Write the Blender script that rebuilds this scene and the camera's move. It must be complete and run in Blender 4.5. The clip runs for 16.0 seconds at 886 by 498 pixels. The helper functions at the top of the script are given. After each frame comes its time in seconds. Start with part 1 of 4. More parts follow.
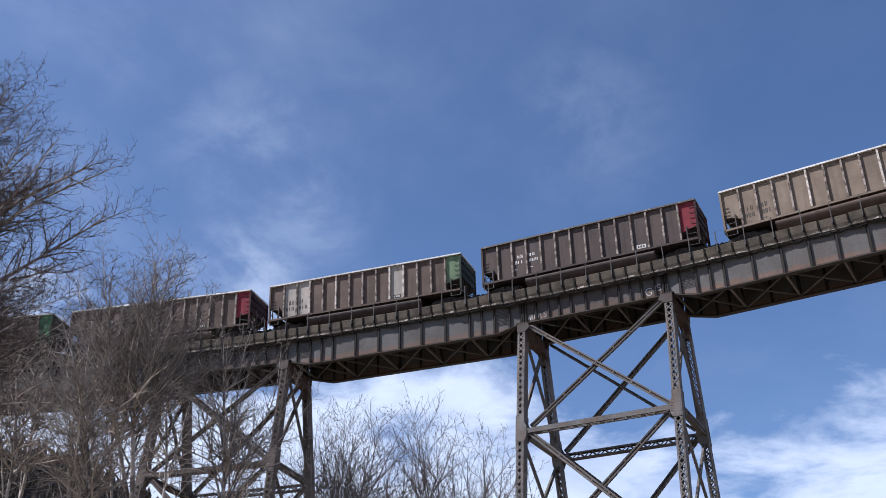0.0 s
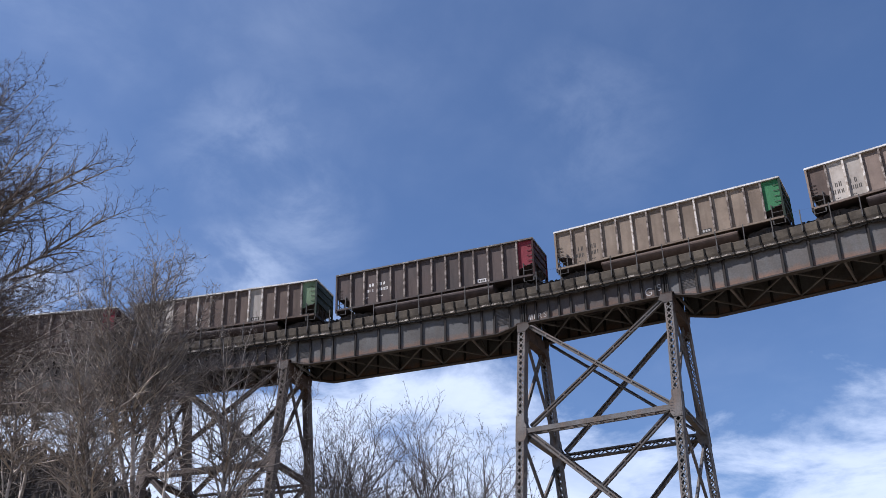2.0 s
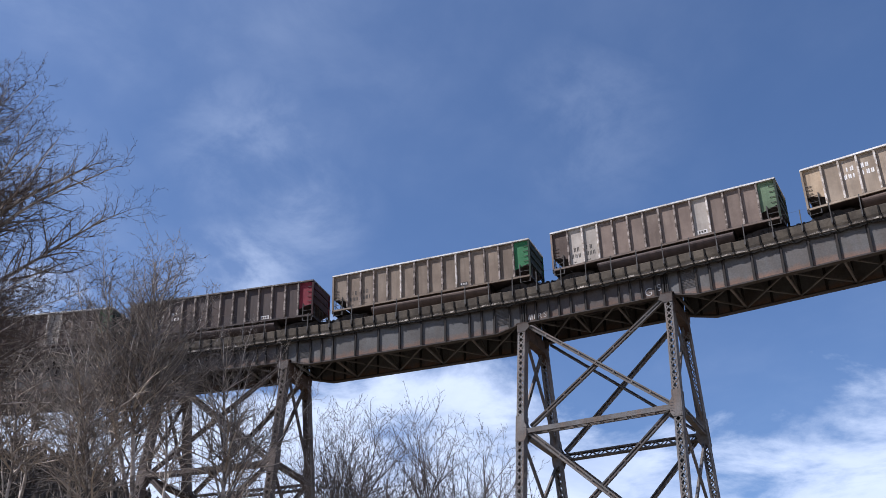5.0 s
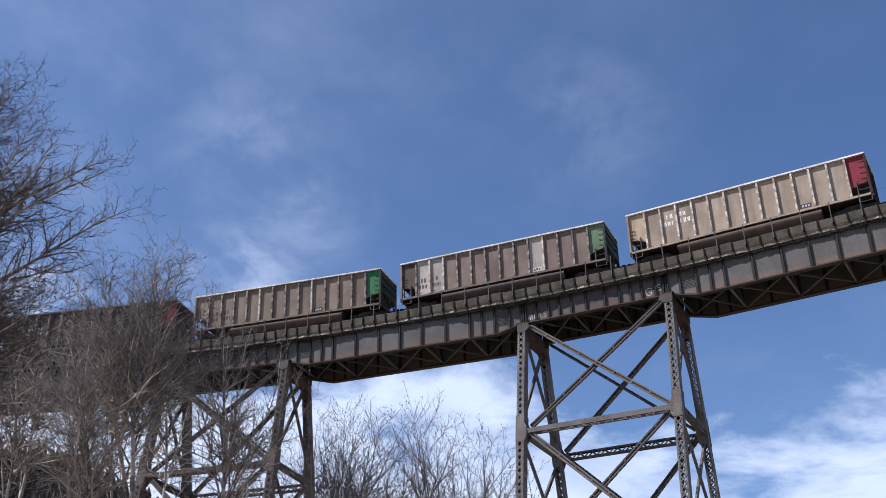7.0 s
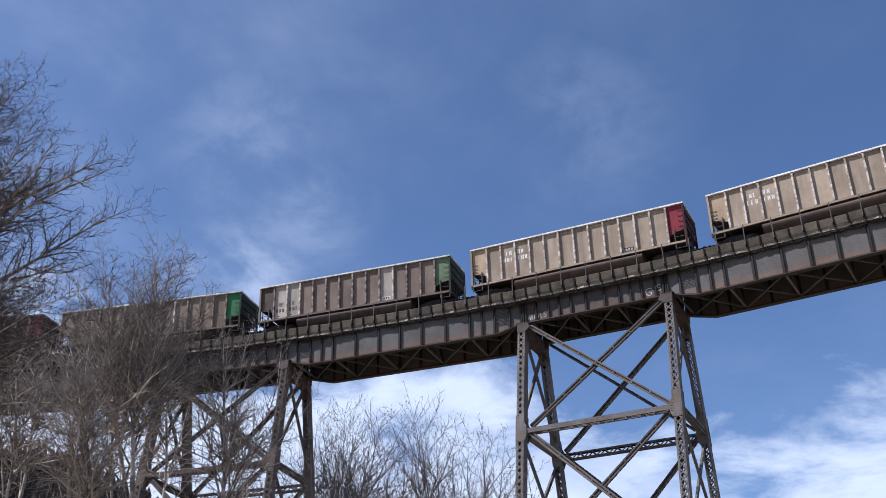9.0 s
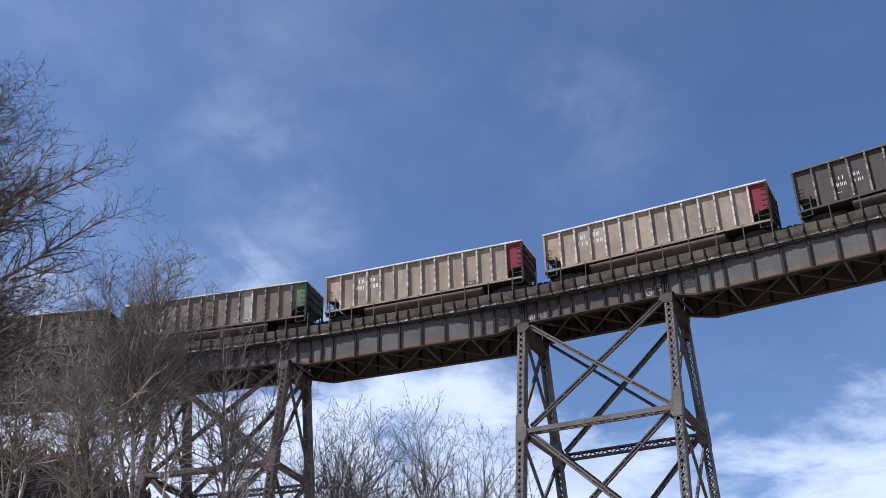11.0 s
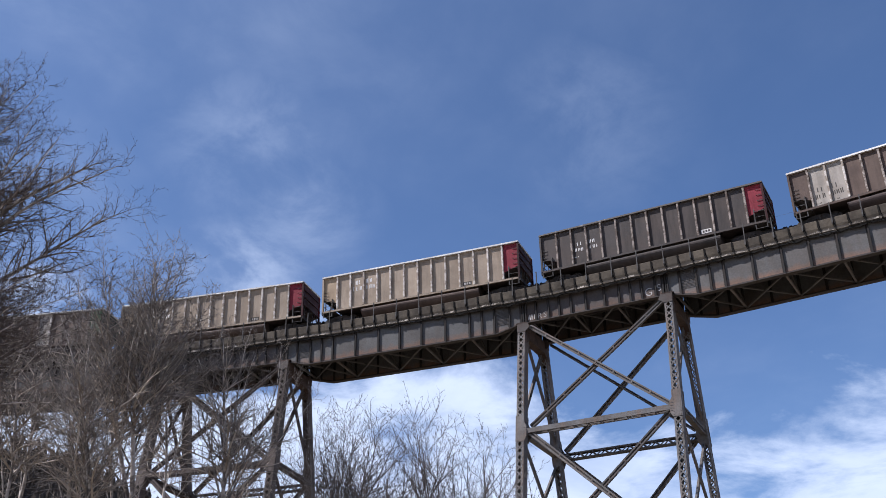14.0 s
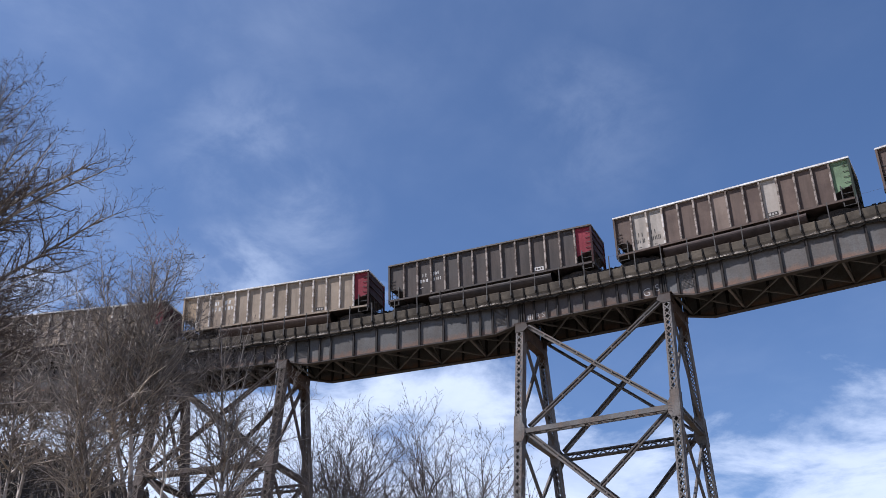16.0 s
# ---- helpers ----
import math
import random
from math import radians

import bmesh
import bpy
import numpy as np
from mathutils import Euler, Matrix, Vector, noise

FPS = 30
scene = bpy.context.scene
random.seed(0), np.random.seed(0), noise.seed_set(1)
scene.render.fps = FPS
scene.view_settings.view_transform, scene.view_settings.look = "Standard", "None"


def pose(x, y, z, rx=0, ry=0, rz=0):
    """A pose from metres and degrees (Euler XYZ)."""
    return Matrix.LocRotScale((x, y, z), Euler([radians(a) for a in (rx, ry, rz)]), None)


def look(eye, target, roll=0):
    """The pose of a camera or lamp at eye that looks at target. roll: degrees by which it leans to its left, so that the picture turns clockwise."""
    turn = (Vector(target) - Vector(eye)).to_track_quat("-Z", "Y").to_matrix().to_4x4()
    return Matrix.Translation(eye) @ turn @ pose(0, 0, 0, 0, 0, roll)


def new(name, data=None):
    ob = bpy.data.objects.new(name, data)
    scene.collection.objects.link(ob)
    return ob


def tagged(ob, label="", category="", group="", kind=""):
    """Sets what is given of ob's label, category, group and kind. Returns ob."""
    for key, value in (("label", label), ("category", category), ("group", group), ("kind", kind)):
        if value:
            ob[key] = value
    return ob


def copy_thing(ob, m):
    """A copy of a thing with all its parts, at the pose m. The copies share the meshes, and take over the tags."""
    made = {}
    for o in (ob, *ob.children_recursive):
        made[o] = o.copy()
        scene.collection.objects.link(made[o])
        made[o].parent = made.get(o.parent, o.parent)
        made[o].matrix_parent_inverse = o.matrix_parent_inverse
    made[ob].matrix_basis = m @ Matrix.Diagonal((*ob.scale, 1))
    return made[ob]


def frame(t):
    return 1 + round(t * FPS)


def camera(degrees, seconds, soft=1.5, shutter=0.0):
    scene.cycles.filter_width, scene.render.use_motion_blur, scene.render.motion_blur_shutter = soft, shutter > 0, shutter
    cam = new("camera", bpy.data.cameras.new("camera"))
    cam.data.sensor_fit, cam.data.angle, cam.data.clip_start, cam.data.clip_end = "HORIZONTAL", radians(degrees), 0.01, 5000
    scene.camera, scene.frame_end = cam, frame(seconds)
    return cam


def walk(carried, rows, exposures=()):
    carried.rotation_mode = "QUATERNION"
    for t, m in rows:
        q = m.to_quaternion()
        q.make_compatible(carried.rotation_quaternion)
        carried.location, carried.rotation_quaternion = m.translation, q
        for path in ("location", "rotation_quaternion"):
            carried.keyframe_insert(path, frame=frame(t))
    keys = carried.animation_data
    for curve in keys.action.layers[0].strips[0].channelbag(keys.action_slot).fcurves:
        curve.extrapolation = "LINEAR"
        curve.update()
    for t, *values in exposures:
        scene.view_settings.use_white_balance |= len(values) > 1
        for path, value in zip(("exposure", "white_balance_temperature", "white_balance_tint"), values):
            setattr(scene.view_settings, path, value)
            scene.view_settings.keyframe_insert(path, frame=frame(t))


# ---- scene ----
# ---------------------------------------------------------------- camera
cam = camera(45.95, 16.0, soft=0.7)
EYE = Vector((0.0, 0.0, 1.6))


def view(pitch, turn, roll):
    a, b = radians(pitch), radians(turn)
    return look(EYE, EYE + Vector((math.sin(b) * math.cos(a), math.cos(b) * math.cos(a), math.sin(a))), roll)


walk(cam, [(0.0, view(27.6245, 0, -1.317)), (15.6, view(27.6245, 0, -1.317)), (16.0, view(27.6245, 0.105, -1.317))],
     exposures=[(0.0, 0.36, 5680, 15), (16.0, 0.36, 5680, 15)])

# ---------------------------------------------------------------- the track's line
TRACK_X, TRACK_Y, TRACK_Z = 5.7229, 62.7387, 30.4804
HEADING, BEND, GRADE, CANT = radians(-23.8828), 0.0064374, -0.0091, 2.158
SPAN, BAY = 17.3, 9.46            # long span, tower span
PITCH = SPAN + BAY
GIRDER_Y = 1.70                   # girders stand this far from the track's centre
CAR_PITCH, SPEED = 16.18, -5.4805


def track(s):
    """Top of rail on the centre line, s metres along the curve."""
    a = HEADING - BEND * s
    return Vector((TRACK_X + (math.sin(HEADING) - math.sin(a)) / BEND,
                   TRACK_Y + (math.cos(a) - math.cos(HEADING)) / BEND, TRACK_Z + GRADE * s))


def seat(a, b, upright=False, cant=0.0):
    """A frame at a: x towards b, y to the far side, z up."""
    u = b - a
    if upright:
        u.z = 0
    u.normalize()
    n = Vector((-u.y, u.x, 0)).normalized()
    up = u.cross(n)
    m = Matrix((u, n, up)).transposed().to_4x4()
    m.translation = a
    return m @ pose(0, 0, 0, cant)


def on_track(s, half=0.8, cant=0.0):
    a, b = track(s - half), track(s + half)
    m = seat(a, b, cant=cant)
    m.translation = (a + b) / 2
    return m


# ---------------------------------------------------------------- sky and sun
SUN_ELEV, SUN_AZ = 49.0, 260.0    # azimuth clockwise from +y
world = bpy.data.worlds.new("sky")
scene.world = world
world.use_nodes = True


def build_sky():
    nt = world.node_tree
    nt.nodes.clear()
    N, L = nt.nodes.new, nt.links.new
    out, bg = N("ShaderNodeOutputWorld"), N("ShaderNodeBackground")
    sky = N("ShaderNodeTexSky")
    sky.sky_type, sky.sun_disc = "NISHITA", False
    sky.sun_elevation, sky.sun_rotation = radians(SUN_ELEV), radians(SUN_AZ)
    sky.altitude, sky.air_density, sky.dust_density, sky.ozone_density = 1300, 1.0, 0.15, 3.2
    tc, sep = N("ShaderNodeTexCoord"), N("ShaderNodeSeparateXYZ")
    L(tc.outputs["Generated"], sep.inputs[0])

    def mth(op, a, b=None):
        n = N("ShaderNodeMath")
        n.operation = op
        for i, v in enumerate((a, b)):
            if v is None:
                continue
            if isinstance(v, (int, float)):
                n.inputs[i].default_value = v
            else:
                L(v, n.inputs[i])
        return n.outputs[0]

    def ramp(v, lo, hi, a=0.0, b=1.0):
        n = N("ShaderNodeMapRange")
        n.interpolation_type = "SMOOTHSTEP"
        L(v, n.inputs[0])
        for i, w in zip((1, 2, 3, 4), (lo, hi, a, b)):
            n.inputs[i].default_value = w
        return n.outputs[0]

    def noise_at(vec, scale, detail, rough, dist=0.0):
        n = N("ShaderNodeTexNoise")
        n.inputs["Scale"].default_value, n.inputs["Detail"].default_value = scale, detail
        n.inputs["Roughness"].default_value, n.inputs["Distortion"].default_value = rough, dist
        L(vec, n.inputs["Vector"])
        return n.outputs["Fac"]

    # a flat layer of cloud seen from below
    h = mth("ADD", mth("MAXIMUM", sep.outputs[2], 0.0), 0.12)
    flat = N("ShaderNodeCombineXYZ")
    L(mth("DIVIDE", sep.outputs[0], h), flat.inputs[0])
    L(mth("DIVIDE", sep.outputs[1], h), flat.inputs[1])
    mp = N("ShaderNodeMapping")
    mp.inputs["Location"].default_value = (7.3, 2.2, 0.4)
    mp.inputs["Rotation"].default_value = (0, 0, radians(-32))
    mp.inputs["Scale"].default_value = (1.0, 0.8, 1)
    L(flat.outputs[0], mp.inputs["Vector"])
    west = ramp(sep.outputs[0], 0.30, -0.45)
    broad = ramp(noise_at(mp.outputs[0], 1.5, 5, 0.55, 0.2), 0.36, 0.66)
    mottle = ramp(noise_at(mp.outputs[0], 4.6, 7, 0.60, 0.25), 0.36, 0.74)
    veil = mth("MULTIPLY", mth("ADD", mth("MULTIPLY", broad, 0.4), mth("MULTIPLY", mth("MULTIPLY", broad, mottle), 0.9)), mth("ADD", mth("MULTIPLY", west, 0.13), 0.05))
    # a bank of cloud low down, its top uneven, higher towards the west
    top = ramp(sep.outputs[0], -0.02, 0.20, 0.375, 0.285)
    ragged = mth("MULTIPLY", mth("SUBTRACT", noise_at(flat.outputs[0], 2.3, 8, 0.60, 0.3), 0.5), 0.42)
    bank = ramp(mth("SUBTRACT", mth("ADD", top, ragged), sep.outputs[2]), -0.035, 0.07)
    thin = ramp(noise_at(mp.outputs[0], 2.6, 7, 0.58, 0.3), 0.28, 0.58, 0.64, 0.98)
    cover = mth("MAXIMUM", veil, mth("MULTIPLY", bank, thin))

    def puff(way, size, most):
        """A loose, ragged patch of cloud in one part of the sky."""
        n = N("ShaderNodeVectorMath")
        n.operation = "DISTANCE"
        L(tc.outputs["Generated"], n.inputs[0])
        n.inputs[1].default_value = way
        soft = ramp(n.outputs["Value"], size, 0.0)
        tear = ramp(noise_at(mp.outputs[0], 5.2, 8, 0.62, 0.3), 0.34, 0.66, 0.15, 1.0)
        return mth("MULTIPLY", mth("MULTIPLY", soft, tear), most)

    for way, size, most in (((-0.190, 0.885, 0.426), 0.10, 0.55), ((-0.13, 0.861, 0.491), 0.09, 0.30), ((-0.18, 0.821, 0.542), 0.12, 0.22), ((0.14, 0.815, 0.56), 0.13, 0.14)):
        cover = mth("MAXIMUM", cover, puff(way, size, most))
    haze = mth("ADD", ramp(sep.outputs[2], 0.45, 0.12, 0.0, 0.02), mth("MULTIPLY", west, 0.03))
    cover = mth("MINIMUM", mth("ADD", cover, haze), 1.0)
    mix = N("ShaderNodeMix")
    mix.data_type = "RGBA"
    L(cover, mix.inputs["Factor"])
    L(sky.outputs[0], mix.inputs[6])
    mix.inputs[7].default_value = (6.7, 7.3, 8.2, 1)
    L(mix.outputs[2], bg.inputs["Color"])
    bg.inputs["Strength"].default_value = 0.096
    L(bg.outputs[0], out.inputs["Surface"])


build_sky()
sun = new("sun", bpy.data.lights.new("sun", "SUN"))
sun.data.energy, sun.data.angle, sun.data.color = 5.0, radians(0.53), (1.0, 0.91, 0.79)
_e, _a = radians(SUN_ELEV), radians(SUN_AZ)
SUN_DIR = Vector((math.sin(_a) * math.cos(_e), math.cos(_a) * math.cos(_e), math.sin(_e)))
sun.matrix_world = look(SUN_DIR * 200, (0, 0, 0))


# ---------------------------------------------------------------- materials
def surface(name, base, other, rough=0.8, metal=0.0, scale=1.5, fine=14.0, amount=0.6, streak=None, streak_colour=None,
            bump=0.15, lo=0.42, hi=0.62, spec=0.3, wash=None, grit=1.0):
    """Base colour worn to another by broad patches, fine grain, and streaks that run down."""
    m = bpy.data.materials.new(name)
    m.use_nodes = True
    nt = m.node_tree
    N, L = nt.nodes.new, nt.links.new
    b = nt.nodes["Principled BSDF"]
    b.inputs["Roughness"].default_value, b.inputs["Metallic"].default_value = rough, metal
    b.inputs["Specular IOR Level"].default_value = spec
    tc, info = N("ShaderNodeTexCoord"), N("ShaderNodeObjectInfo")
    off = N("ShaderNodeVectorMath")
    off.operation = "MULTIPLY_ADD"
    comb = N("ShaderNodeCombineXYZ")
    for i in range(3):
        L(info.outputs["Random"], comb.inputs[i])
    L(comb.outputs[0], off.inputs[0])
    off.inputs[1].default_value = (37, 53, 71)
    L(tc.outputs["Object"], off.inputs[2])

    def nz(scale_, detail, rough_, vec=off.outputs[0]):
        n = N("ShaderNodeTexNoise")
        n.inputs["Scale"].default_value, n.inputs["Detail"].default_value, n.inputs["Roughness"].default_value = scale_, detail, rough_
        L(vec, n.inputs["Vector"])
        return n.outputs["Fac"]

    def mr(v, a, c, x=0.0, y=1.0):
        n = N("ShaderNodeMapRange")
        L(v, n.inputs[0])
        for i, w in zip((1, 2, 3, 4), (a, c, x, y)):
            n.inputs[i].default_value = w
        return n.outputs[0]

    def mix(f, a, c, kind="MIX"):
        n = N("ShaderNodeMix")
        n.data_type, n.blend_type = "RGBA", kind
        for i, v in ((0, f), (6, a), (7, c)):
            if hasattr(v, "links"):
                L(v, n.inputs[i])
            else:
                n.inputs[i].default_value = v if i == 0 else (*v, 1)
        return n.outputs[2]

    patch = nz(scale, 6, 0.6)
    grain = nz(fine, 4, 0.6)
    col = mix(mr(patch, lo, hi, 0, amount), base, other)
    if streak:
        mp = N("ShaderNodeMapping")
        mp.inputs["Scale"].default_value = streak
        L(off.outputs[0], mp.inputs["Vector"])
        st = nz(1.0, 5, 0.6, mp.outputs[0])
        col = mix(mr(st, 0.45, 0.72, 0, 0.75), col, streak_colour)
    if wash:
        z0, z1, wash_colour = wash
        sp = N("ShaderNodeSeparateXYZ")
        L(tc.outputs["Object"], sp.inputs[0])
        jag = N("ShaderNodeMath")
        jag.operation = "MULTIPLY_ADD"
        L(nz(1.6, 6, 0.65), jag.inputs[0])
        jag.inputs[1].default_value = -0.9
        L(sp.outputs[2], jag.inputs[2])
        col = mix(mr(jag.outputs[0], z1 - 0.45, z0 - 0.45, 0, 0.85), col, wash_colour)
    tone = mr(info.outputs["Random"], 0, 1, 0.86, 1.12)
    g = N("ShaderNodeMath")
    g.operation = "MULTIPLY"
    L(mr(grain, 0.25, 0.75, 1 - 0.22 * grit, 1 + 0.2 * grit), g.inputs[0])
    L(tone, g.inputs[1])
    g = g.outputs[0]
    gc = N("ShaderNodeCombineColor")
    for i in range(3):
        L(g, gc.inputs[i])
    col = mix(1.0, col, gc.outputs[0], "MULTIPLY")
    L(col, b.inputs["Base Color"])
    if bump:
        bp = N("ShaderNodeBump")
        bp.inputs["Strength"].default_value, bp.inputs["Distance"].default_value = bump, 0.03
        L(grain, bp.inputs["Height"])
        L(bp.outputs[0], b.inputs["Normal"])
    L(mr(patch, 0.3, 0.7, rough - 0.08, min(1.0, rough + 0.1)), b.inputs["Roughness"])
    return m


M = {
    "girder": surface("grey girder paint", (0.098, 0.092, 0.088), (0.072, 0.066, 0.062), 0.7, 0, 0.7, 9, 0.8, (1.2, 1.2, 0.25), (0.13, 0.105, 0.09)),
    "web_long": surface("grey web with rust foot", (0.107, 0.106, 0.104), (0.080, 0.072, 0.067), 0.7, 0, 0.7, 9, 0.7, (1.2, 1.2, 0.25), (0.088, 0.074, 0.064), wash=(-2.83, -2.28, (0.20, 0.10, 0.055))),
    "web_bay": surface("brown-grey web with rust foot", (0.082, 0.074, 0.072), (0.062, 0.054, 0.050), 0.7, 0, 0.7, 9, 0.8, (1.2, 1.2, 0.25), (0.075, 0.055, 0.045), wash=(-2.4, -1.85, (0.135, 0.075, 0.045))),
    # near-black: the shadow beside each stiffener is put into its colour
    "stiff": surface("stiffener angles with shade in the paint", (0.02, 0.018, 0.017), (0.036, 0.029, 0.025), 0.8, 0, 1.2, 9, 0.7),
    "flange": surface("rusty flange", (0.062, 0.053, 0.048), (0.066, 0.050, 0.042), 0.8, 0, 1.1, 9, 0.9),
    "rust": surface("rust", (0.075, 0.047, 0.036), (0.045, 0.033, 0.028), 0.85, 0, 2.0, 12, 0.9),
    # darker copy of the tower paint: rust tint and shade both in the colour
    "tower_rust_shade": surface("tower paint with rust tint and shade", (0.110, 0.090, 0.080), (0.075, 0.060, 0.052), 0.8, 0, 0.8, 10, 0.8, (1.5, 1.5, 0.2), (0.095, 0.066, 0.05)),
    "tower": surface("weathered tower paint", (0.138, 0.134, 0.131), (0.095, 0.084, 0.076), 0.75, 0, 0.8, 10, 0.8, (1.5, 1.5, 0.2), (0.17, 0.12, 0.09)),
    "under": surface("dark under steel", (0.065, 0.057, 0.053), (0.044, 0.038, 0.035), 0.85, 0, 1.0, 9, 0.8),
    "curb": surface("weathered deck concrete", (0.102, 0.084, 0.062), (0.054, 0.044, 0.034), 0.92, 0, 0.9, 7, 0.9, (1.4, 1.4, 0.35), (0.06, 0.052, 0.042), 0.4),
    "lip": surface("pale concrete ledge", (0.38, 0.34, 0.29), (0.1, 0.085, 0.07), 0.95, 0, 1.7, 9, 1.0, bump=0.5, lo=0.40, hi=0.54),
    "ballast": surface("ballast", (0.154, 0.143, 0.133), (0.070, 0.063, 0.056), 0.95, 0, 6, 24, 0.9, bump=0.9),
    "post": surface("handrail steel", (0.080, 0.076, 0.072), (0.048, 0.040, 0.036), 0.75, 0, 3, 20, 0.6),
    "rail": surface("rail steel", (0.154, 0.119, 0.098), (0.105, 0.063, 0.042), 0.5, 0.6, 2, 20, 0.7),
    "tie": surface("tie wood", (0.063, 0.049, 0.038), (0.035, 0.028, 0.025), 0.9, 0, 3, 30, 0.8),
    "black": surface("grimy black running gear", (0.032, 0.028, 0.026), (0.063, 0.050, 0.041), 0.8, 0, 3, 20, 0.7),
    # for the joints; the same black stands for shade under the curb's rim
    "pitch": surface("black joint filler and rim shade", (0.012, 0.011, 0.010), (0.02, 0.018, 0.016), 0.9, 0, 3, 20, 0.7, spec=0.1),
    "chalk": surface("white spray paint", (0.496, 0.480, 0.456), (0.304, 0.280, 0.256), 0.9, 0, 4, 30, 0.7),
    "ink": surface("faded lettering", (0.063, 0.056, 0.052), (0.112, 0.098, 0.084), 0.9, 0, 6, 30, 0.7),
    "white": surface("white lettering", (0.80, 0.78, 0.75), (0.55, 0.52, 0.48), 0.9, 0, 6, 30, 0.7),
    "bark": surface("pale grey bark", (0.489, 0.435, 0.380), (0.144, 0.120, 0.101), 0.95, 0, 1.6, 16, 0.95, bump=0.5, lo=0.44, hi=0.56),
    "limb": surface("grey bough bark", (0.250, 0.213, 0.183), (0.119, 0.098, 0.083), 0.95, 0, 2.5, 16, 0.9, bump=0),
    "twig": surface("brown twig bark", (0.095, 0.075, 0.068), (0.062, 0.048, 0.045), 0.95, 0, 1.0, 6, 0.9, bump=0),
    "bough": surface("pale grey bough bark", (0.506, 0.440, 0.367), (0.206, 0.167, 0.136), 0.95, 0, 2.0, 16, 0.9, bump=0),
    "spray": surface("grey-brown twig bark", (0.238, 0.211, 0.188), (0.132, 0.113, 0.100), 0.95, 0, 0.8, 6, 0.9, bump=0),
    "osier": surface("grey-brown young bark", (0.121, 0.107, 0.100), (0.078, 0.066, 0.062), 0.95, 0, 1.0, 6, 0.9, bump=0),
    "ground": surface("dry winter grass", (0.21, 0.175, 0.125), (0.12, 0.10, 0.072), 0.95, 0, 0.08, 1.7, 0.9, bump=0.6),
    "spruce": surface("dark spruce needles", (0.068, 0.056, 0.044), (0.10, 0.082, 0.066), 0.95, 0, 0.4, 3, 0.9, bump=0),
    "stone": surface("pedestal concrete", (0.32, 0.30, 0.27), (0.2, 0.18, 0.16), 0.95, 0, 1, 8, 0.8),
}


# ---------------------------------------------------------------- mesh helpers
class Buf:
    """Vertices and faces of one mesh."""

    def __init__(self):
        self.v, self.f = [], []

    def hexa(self, c):
        i = len(self.v)
        self.v += [tuple(p) for p in c]
        self.f += [(i, i + 3, i + 2, i + 1), (i + 4, i + 5, i + 6, i + 7), (i, i + 1, i + 5, i + 4),
                   (i + 1, i + 2, i + 6, i + 5), (i + 2, i + 3, i + 7, i + 6), (i + 3, i, i + 4, i + 7)]
        return self

    def box(self, x0, x1, y0, y1, z0, z1):
        return self.hexa([(x0, y0, z0), (x1, y0, z0), (x1, y1, z0), (x0, y1, z0), (x0, y0, z1), (x1, y0, z1), (x1, y1, z1), (x0, y1, z1)])

    def beam(self, a, b, w, d, up=(0, 0, 1)):
        """A bar from a to b, d deep along up and w wide across."""
        a, b, up = Vector(a), Vector(b), Vector(up)
        x = (b - a).normalized()
        y = up.cross(x).normalized()
        z = x.cross(y)
        y, z = y * w / 2, z * d / 2
        return self.hexa([a - y - z, b - y - z, b + y - z, a + y - z, a - y + z, b - y + z, b + y + z, a + y + z])

    def prism(self, ring, ext):
        """A polygon pushed along ext."""
        ring = [Vector(p) for p in ring]
        ext = Vector(ext)
        i, n = len(self.v), len(ring)
        self.v += [tuple(p) for p in ring] + [tuple(p + ext) for p in ring]
        self.f += [tuple(range(i + n - 1, i - 1, -1)), tuple(range(i + n, i + 2 * n))]
        self.f += [(i + j, i + (j + 1) % n, i + n + (j + 1) % n, i + n + j) for j in range(n)]
        return self

    def tube(self, pts, radii, sides, caps=True):
        i0 = len(self.v)
        for j, (p, r) in enumerate(zip(pts, radii)):
            d = (pts[min(j + 1, len(pts) - 1)] - pts[max(j - 1, 0)])
            x = d.orthogonal().normalized() * r
            y = d.normalized().cross(x)
            for k in range(sides):
                a = 2 * math.pi * k / sides
                self.v.append(tuple(p + x * math.cos(a) + y * math.sin(a)))
        for j in range(len(pts) - 1):
            for k in range(sides):
                a, b = i0 + j * sides + k, i0 + j * sides + (k + 1) % sides
                self.f.append((a, b, b + sides, a + sides))
        if caps:
            self.f.append(tuple(range(i0 + sides - 1, i0 - 1, -1)))
            self.f.append(tuple(range(len(self.v) - sides, len(self.v))))
        return self

    def mesh(self, name, material, smooth=False):
        me = bpy.data.meshes.new(name)
        me.from_pydata(self.v, [], self.f)
        me.materials.append(material)
        if smooth:
            me.polygons.foreach_set("use_smooth", [True] * len(me.polygons))
        me.update()
        return me


def part(name, buf, material, parent=None, label="", smooth=False):
    """One mesh object under a thing or under a part. buf: a Buf, or a mesh to share."""
    data = buf if isinstance(buf, bpy.types.Mesh) else buf.mesh(name, material, smooth)
    ob = new(name, data)
    ob.parent = parent
    return tagged(ob, label)


def thing(name, m, label, category, group="", kind=""):
    ob = new(name)
    ob.matrix_basis = m
    return tagged(ob, label, category, group, kind)


